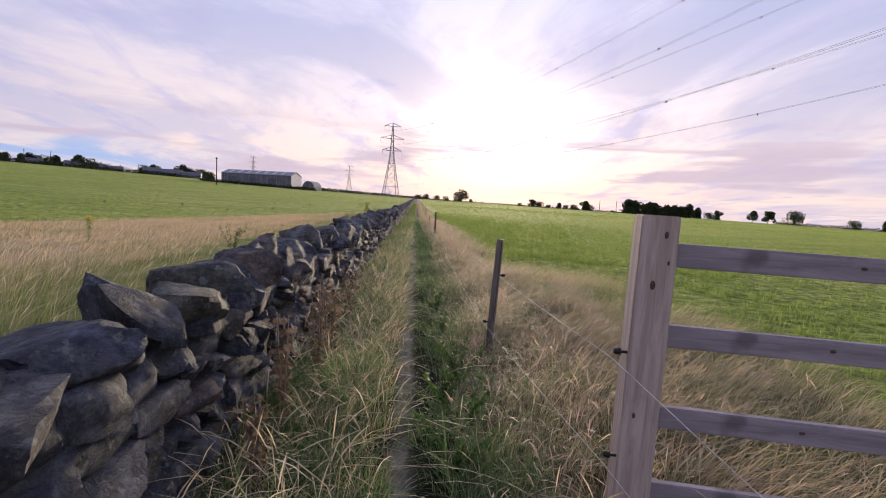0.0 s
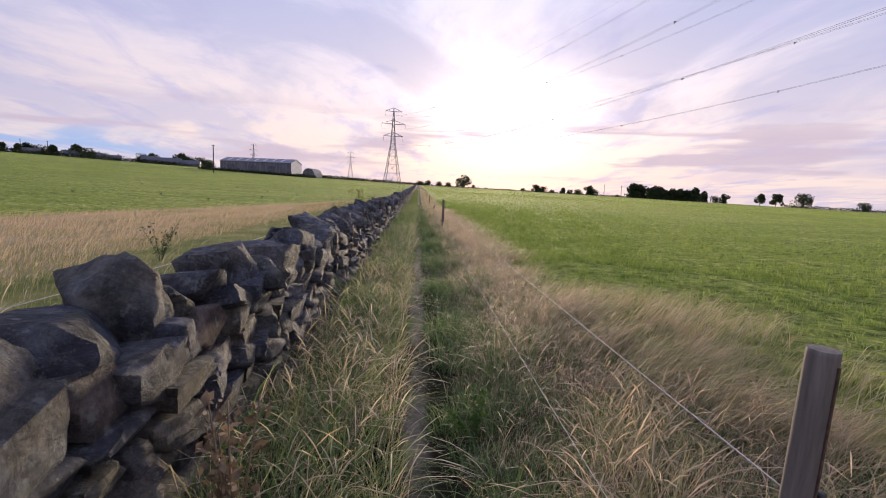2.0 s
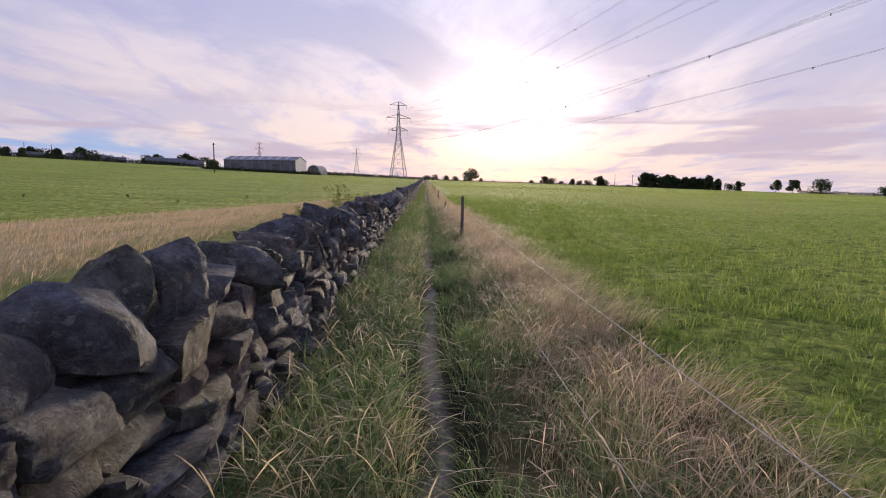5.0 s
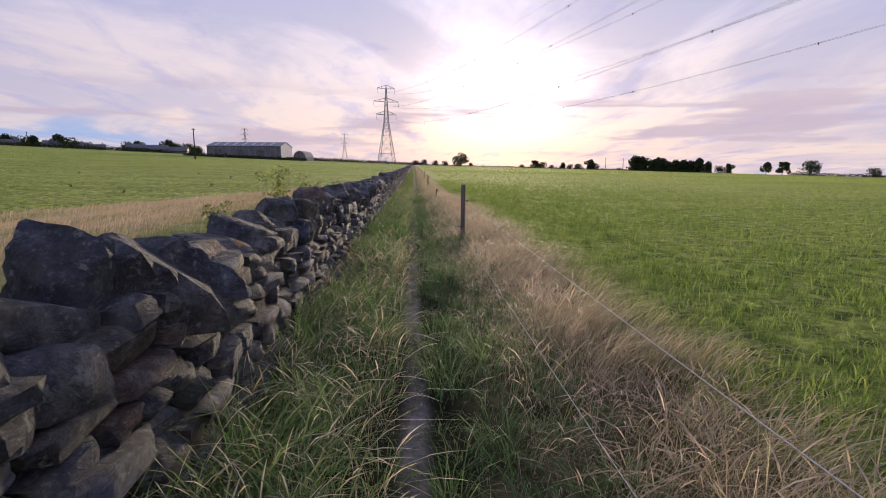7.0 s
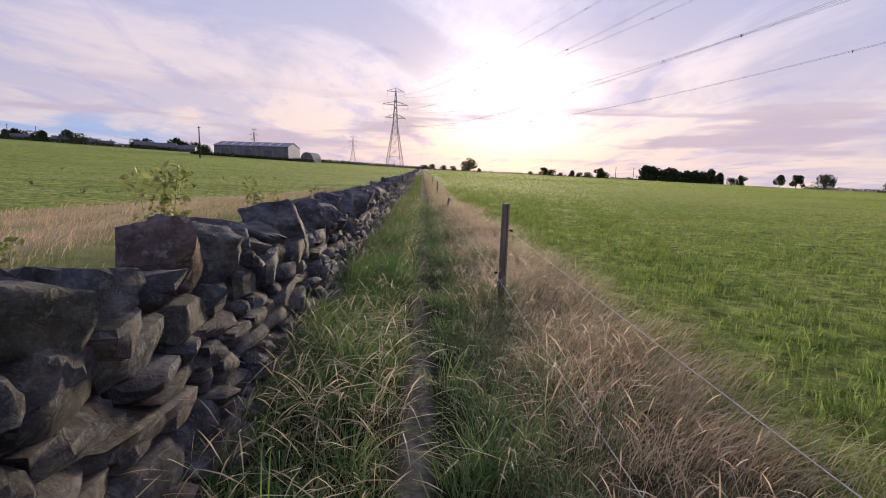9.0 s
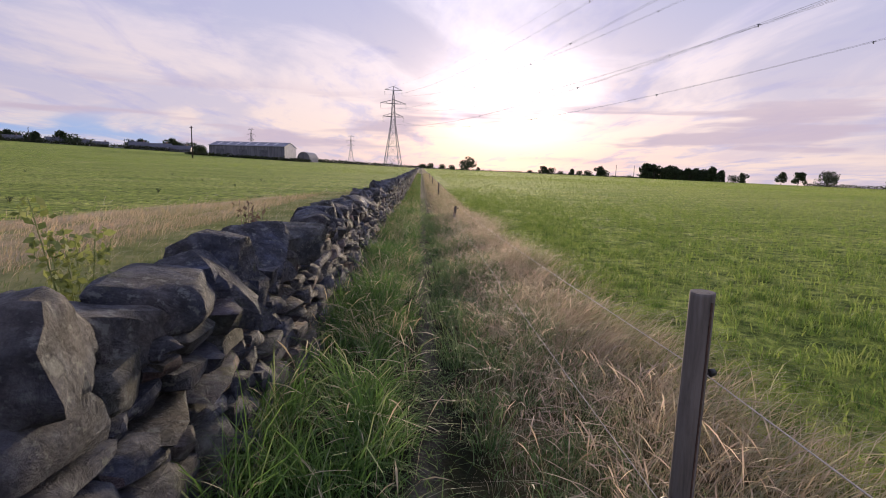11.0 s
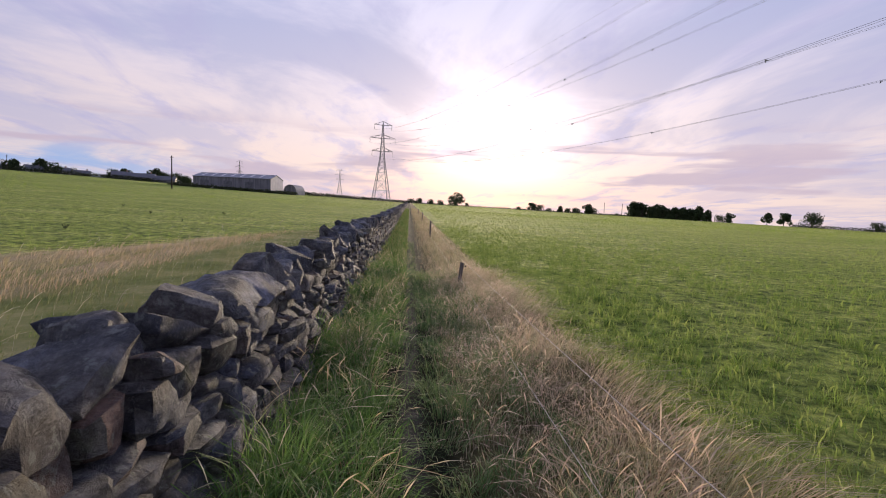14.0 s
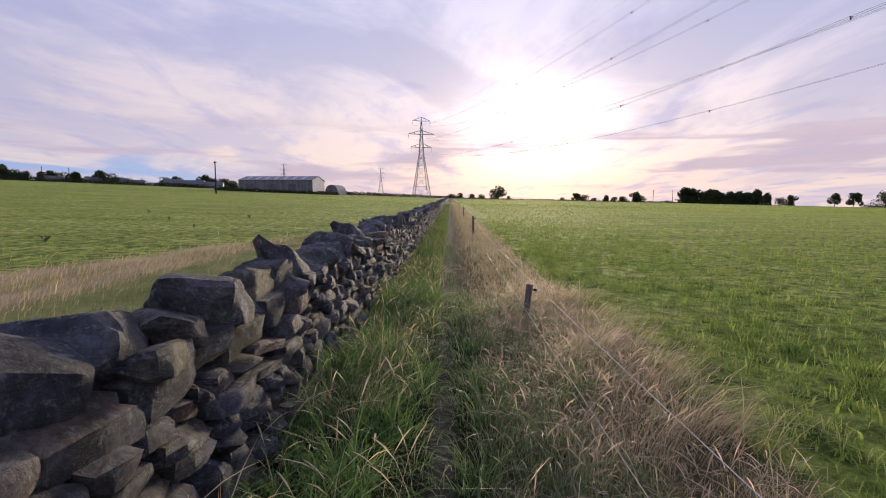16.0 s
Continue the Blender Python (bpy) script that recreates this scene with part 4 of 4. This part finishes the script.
tall = 1.0 + 0.25 * (y < 11)
blades("seeding_grass", x, y, gr.uniform(0.28, 0.54, len(x)) * tall, gr.uniform(0.005, 0.009, len(x)), gr.uniform(0.3, 1.3, len(x)), 5, MAT_SEED, "pale seeding grass stalks beside the stone wall", plume=True)
x, y = scatter(1500, -0.90, 0.0, 19, 40, 0.6, 0.9, 2.0)
blades("seeding_grass", x, y, gr.uniform(0.3, 0.55, len(x)), gr.uniform(0.007, 0.012, len(x)), gr.uniform(0.3, 1.1, len(x)), 5, MAT_SEED, "sparse pale seeding grass stalks beside the stone wall", plume=True)
for mat, n, label in ((MAT_LUSH, 11000, "green verge grass beside the far wall"), (MAT_NEARPASTURE, 7000, "straw-flecked verge grass beside the far wall")):
    y = strip_far(n, 35, 130)
    blades("far_verge_grass", gr.uniform(-0.95, -0.05, n), y, gr.uniform(0.13, 0.40, n), 0.00022 * y * gr.uniform(0.7, 1.3, n), gr.uniform(0.2, 1.2, n), 2, mat, label)
x, y = scatter(520, -0.92, -0.62, 0.8, 34, 0.6, 1.4, 4.0)
blades("drooping_grass", x, y, gr.uniform(0.45, 0.75, len(x)), gr.uniform(0.006, 0.010, len(x)), gr.uniform(1.1, 1.7, len(x)), 5, MAT_SEED, "pale drooping seed heads leaning from the foot of the stone wall", plume=True)
x, y = scatter(8000, -0.10, 0.20, 0.4, 46, 0.75, 0.5, 6.0)
x, y = pick((y > 20) | (gr.uniform(0, 1, len(x)) < 0.4), x, y)
blades("path_grass", x, y, gr.uniform(0.03, 0.11, len(x)) * np.where(y > 20, 1.5, 1.1), gr.uniform(0.004, 0.008, len(x)), gr.uniform(0.4, 1.8, len(x)), 3, MAT_VERGE, "short worn grass on the trodden path")
# right of the path, under the wires
x, y, p, v = tufts(1250, 36, 0.19, 1.2, 0.4, 37, 0.055, 1.1)
blades("path_edge_grass", x, y, gr.uniform(0.10, 0.34, len(x)) * v * lumps(x, y), gr.uniform(0.004, 0.008, len(x)), gr.uniform(0.4, 1.6, len(x)), 3, MAT_VERGE, "green grass along the edge of the trodden path", p)
x, y, p, v = tufts(2250, 34, 0.2, 2.1, 0.4, 37, 0.085)
x2, y2, p2, v2 = tufts(430, 34, 1.9, 3.9, 0.4, 12, 0.09)
x, y, p, v = [np.concatenate(q) for q in ((x, x2), (y, y2), (p, p2), (v, v2))]
x, y, p, v = pick((x < edge_at(y) + gr.normal(0, 0.16, len(x))) & (x > dry_from(y) + gr.normal(0, 0.24, len(x))), x, y, p, v)
hump = np.exp(-((x - 1.15) / 0.6) ** 2)
blades("dry_grass_strip", x, y, gr.uniform(0.10, 0.30, len(x)) * (0.75 + 0.75 * hump) * v * lumps(x, y), gr.uniform(0.0025, 0.005, len(x)), gr.uniform(0.4, 1.8, len(x)), 3, MAT_DRY, "tangled dry brown grass under the electric fence", p * 0.75)
x, y = scatter(30000, 0.35, 2.1, 0.4, 37, 0.55, 0.9, 5.0)
x2, y2 = scatter(5200, 1.9, 3.6, 0.4, 12, 0.6, 0.9, 3.0)
x, y = np.concatenate((x, x2)), np.concatenate((y, y2))
x, y = pick((x < edge_at(y) - 0.15) & (x > dry_from(y) + gr.normal(0.05, 0.2, len(x))), x, y)
hump = np.exp(-((x - 1.2) / 0.55) ** 2)
blades("seeding_grass", x, y, gr.uniform(0.20, 0.42, len(x)) * (0.8 + 0.4 * hump) * lumps(x, y), gr.uniform(0.005, 0.0095, len(x)), gr.uniform(0.3, 1.3, len(x)), 5, MAT_PLUME, "pinkish seeding grass stalks under the electric fence", plume=True)
x, y, p, v = tufts(560, 30, 1.2, 3.8, 0.4, 11.5, 0.07)
x, y, p, v = pick(x < edge_at(y), x, y, p, v)
blades("rough_green_grass", x, y, gr.uniform(0.12, 0.32, len(x)) * v, gr.uniform(0.004, 0.008, len(x)), gr.uniform(0.4, 1.6, len(x)), 3, MAT_VERGE, "dark green rough grass between straw swathes", p)
# swathes of long grass blown flat onto the pasture
x, y, p, v = tufts(150, 64, 1.25, 1.9, 0.6, 37, 0.15)
blades("lodged_grass", x + (edge_at(y) - 1.75), y, gr.uniform(0.30, 0.60, len(x)), gr.uniform(0.004, 0.007, len(x)), gr.uniform(1.1, 1.8, len(x)), 4, MAT_DRY, "long straw grass blown flat across the pasture edge", gr.normal(-0.35, 0.25, len(x)) + 1.8 * (v - 0.9))
x, y, p, v = tufts(110, 80, 1.5, 3.8, 1.2, 10.5, 0.17)
blades("lodged_grass", x, y, gr.uniform(0.35, 0.7, len(x)), gr.uniform(0.004, 0.007, len(x)), gr.uniform(1.0, 1.7, len(x)), 4, MAT_DRY, "matted swathes of long straw grass beside the fence", gr.normal(-0.4, 0.25, len(x)) + 2.4 * (v - 0.9))
y = strip_far(30000, 35, 140)
x = 0.25 + 1.6 * gr.beta(1.9, 1.6, len(y))
blades("far_dry_grass", x, y, gr.uniform(0.12, 0.34, len(y)) * np.clip(1.6 * (x - 0.1), 0.4, 1.0), 0.0002 * y * gr.uniform(0.7, 1.3, len(y)), gr.uniform(0.3, 1.2, len(y)), 2, MAT_DRY, "dry brown grass under the far fence")
# green pasture
x, y, p, v = tufts(12000, 15, 0, 1, 0.5, 68, 0.0)
d = gr.normal(0, 0.05, (len(x), 2))
x = 1.6 - (3.0 + 0.05 * y) * np.log(1.0 - 0.985 * x) + d[:, 0]
y, p = y + d[:, 1], np.arctan2(d[:, 1], d[:, 0])
x, y, p, v = pick((x > edge_at(y) + gr.normal(0, 0.12, len(x))) & (gr.uniform(0, 1, len(x)) < np.clip((68 - y) / 36, 0, 1)), x, y, p, v)
blades("pasture_grass", x, y, gr.uniform(0.07, 0.23, len(x)) * v, gr.uniform(0.006, 0.011, len(x)), gr.uniform(0.2, 1.1, len(x)), 2, MAT_FIELD, "short bright green pasture grass in tufts", p)
x = 1.5 + 14 * gr.uniform(0, 1, 62000) ** 1.7
y = gr.uniform(0.5, 46, len(x))
x, y = pick(x > edge_at(y) + gr.normal(0, 0.12, len(x)), x, y)
blades("pasture_grass", x, y, gr.uniform(0.05, 0.15, len(x)), gr.uniform(0.005, 0.010, len(x)), gr.uniform(0.2, 1.2, len(x)), 2, MAT_FIELD, "short bright green pasture grass")
n = 70000
r = 7 + 137 * gr.uniform(0, 1, n) ** 1.4
a = np.radians(gr.uniform(1, 58, n))
x, y = r * np.sin(a) + 1.7, 8 + r * np.cos(a)
x, y, r = pick(x > edge_at(y), x, y, r)
blades("far_pasture_grass", x, y, gr.uniform(0.07, 0.18, len(x)), 0.009 + 0.0006 * r, gr.uniform(0.2, 1.0, len(x)), 2, MAT_FARFIELD, "green pasture grass stretching to the skyline")
for side, a0, a1, n in ((1, 0.5, 52, 26000), (-1, -52, -1.5, 20000)):
    r = 110 + 318 * gr.uniform(0, 1, n) ** 1.15
    a = np.radians(gr.uniform(a0, a1, n))
    x, y = r * np.sin(a), r * np.cos(a)
    x, y, r = pick(np.abs(x) > np.where(side > 0, 2.2, 1.6), x, y, r)
    blades("distant_pasture_grass", x, y, gr.uniform(0.08, 0.17, len(x)), 0.0016 * r, gr.uniform(0.2, 0.9, len(x)), 2, MAT_FARFIELD, "sunlit pasture grass up to the skyline")
# rough pasture behind the wall
x = -1.35 - 5.5 * gr.uniform(0, 1, 50000) ** 1.2
y = gr.uniform(-1, 66, len(x))
x, y = pick(x > left_edge(y), x, y)
tall = 0.7 + 1.1 * np.clip((14 - y) / 8, 0, 1)
blades("olive_pasture_grass", x, y, gr.uniform(0.08, 0.28, len(x)) * tall, gr.uniform(0.006, 0.013, len(x)), gr.uniform(0.2, 1.3, len(x)), 2, MAT_NEARPASTURE, "yellowing rough pasture grass behind the stone wall", wind(len(x)))
x = -5.4 - 11 * gr.uniform(0, 1, 64000)
y = gr.uniform(-1, 50, len(x))
x, y = pick(x > left_edge(y), x, y)
blades("rough_pasture_grass", x, y, gr.uniform(0.08, 0.24, len(x)), gr.uniform(0.008, 0.018, len(x)), gr.uniform(0.2, 1.2, len(x)), 2, MAT_FAR, "band of dry pinkish rough grass in the pasture", wind(len(x)))
x = -1.4 - 7 * gr.uniform(0, 1, 7000) ** 1.3
y = 60 * gr.uniform(0, 1, len(x)) ** 1.5
x, y = pick((x > left_edge(y)) & (gr.uniform(0, 1, len(x)) < np.where(y < 12, 1, 0.35)), x, y)
blades("seeding_grass", x, y, gr.uniform(0.4, 0.8, len(x)), gr.uniform(0.006, 0.011, len(x)), gr.uniform(0.2, 0.9, len(x)), 5, MAT_SEED, "pale seeding grass stalks behind the stone wall", wind(len(x)), plume=True)
n = 42000
r = 14 + 130 * gr.uniform(0, 1, n) ** 1.4
a = np.radians(gr.uniform(-58, -2, n))
x, y = r * np.sin(a) - 1.7, 8 + r * np.cos(a)
x, y, r = pick(x < np.minimum(left_edge(y), -1.5), x, y, r)
blades("far_pasture_grass", x, y, gr.uniform(0.06, 0.14, len(x)), 0.009 + 0.0006 * r, gr.uniform(0.2, 1.0, len(x)), 2, MAT_FARFIELD, "green pasture grass on the rising field")


# ---- weeds ----
KINDS = {0: ("thistle", "dark thistle standing in the pasture"), 1: ("ragwort", "yellow-flowered ragwort growing behind the stone wall"), 2: ("dock", "brown seeding dock stalk against the stone wall"), 4: ("sapling", "thin yellow-green leafy sapling behind the stone wall"), 3: ("nettle", "leafy green nettle clump beside the trodden path")}


def weed(x, y, hgt, flowers, seed):
    g = random.Random(seed)
    w = thing(*KINDS[flowers], "weed", "weeds in the pasture", at=pose(x, y, ground_z(x, y), g.uniform(-4, 4), g.uniform(-4, 4), g.uniform(0, 360)))
    wide = {0: 0.7, 3: 0.75}.get(flowers, 0.14)
    tops = [Vector((g.uniform(-wide, wide), g.uniform(-wide, wide), 1)) * hgt * g.uniform(0.75, 1.0) for _ in range(5)]
    bm = bmesh.new()
    for t in tops:
        tube([(0, 0, -0.05), t * 0.5 + Vector((0, 0, 0.03)), t], 0.007, 5, bm, 0.003)
    mat = (MAT_THISTLE, MAT_WEED, MAT_DOCK, MAT_NETTLE, MAT_WEED)[flowers]
    part("stem", bm, mat, w)
    cs, rs = [], []
    for t in tops:
        for k in range(5):
            cs.append(t * (0.25 + 0.17 * k))
            rs.append(0.075 * hgt)
    part("leaves", mesh_of("leaves", *leaf_cloud(cs, rs, 520 if flowers == 4 else 200, 0.016 + 0.012 * hgt, seed)), mat, w)
    if flowers == 1:
        part("flower_head", mesh_of("flower_head", *leaf_cloud(tops, [0.06] * 5, 60, 0.022, seed + 1)), MAT_FLOWER, w, "yellow flower heads")["kind"] = "stuff"


for i, (x, y, hgt, fl) in enumerate(((-0.68, 2.9, 0.85, 2), (-0.62, 3.7, 0.95, 2), (-0.66, 4.3, 0.8, 2), (-0.60, 2.2, 0.6, 2), (-0.64, 5.6, 0.75, 2), (0.36, 2.6, 0.35, 3), (0.45, 3.1, 0.38, 3), (0.33, 3.6, 0.3, 3), (0.52, 4.1, 0.36, 3), (0.40, 5.4, 0.3, 3), (0.40, 6.6, 0.3, 3), (-2.0, 20.6, 1.45, 4), (-2.0, 23.3, 1.3, 4), (-2.5, 19.6, 0.95, 4), (-1.95, 26.0, 1.25, 2), (-8.5, 13.5, 0.7, 1), (-4.6, 13.0, 0.7, 0), (-14, 38, 0.22, 0), (-19, 42, 0.22, 0), (-12.6, 45, 0.22, 0), (-24, 40, 0.22, 0), (-16, 58, 0.22, 0), (-13, 62, 0.22, 0), (-22, 66, 0.22, 0), (-30, 60, 0.22, 0), (-11.5, 52, 0.22, 0))):
    weed(x, y, hgt, fl, 40 + i)

# ---- wall stones, laid last ----
single = {"stone": [], "coping": [], "foundation": []}
for kind, m, y in sorted(pieces, key=lambda p: p[2]):
    near = 0.3 < y < 40 if kind != "stone" else 1.0 < y
    if near and len(single[kind]) < 300:
        single[kind].append((m, y))
    else:
        joined.append((kind, m, y))
for kind, name, meshes in (("stone", "stone", stone_meshes), ("coping", "coping_stone", coping_meshes), ("foundation", "foundation_stone", stone_meshes)):
    for i, (m, y) in enumerate(single[kind]):
        part(name, meshes[int(rng.integers(0, len(meshes)))], MAT_STONE, wall, at=m)

V, T, base = [], [], 0
for kind, m, y in joined:
    form, tri = (loose_forms[int(rng.integers(0, 20))], FINE3_T) if y < 36 and m.translation.x > -1.25 else (coarse_forms[int(rng.integers(0, 12))], ROUGH_T)
    mm = np.array(m)
    V.append(form @ mm[:3, :3].T + mm[:3, 3])
    T.append(tri + base)
    base += len(form)
run = part("stone_courses", chipped(mesh_of("stone_courses", np.concatenate(V), np.concatenate(T), True), 34), MAT_STONES, wall)
run["kind"] = "stuff"
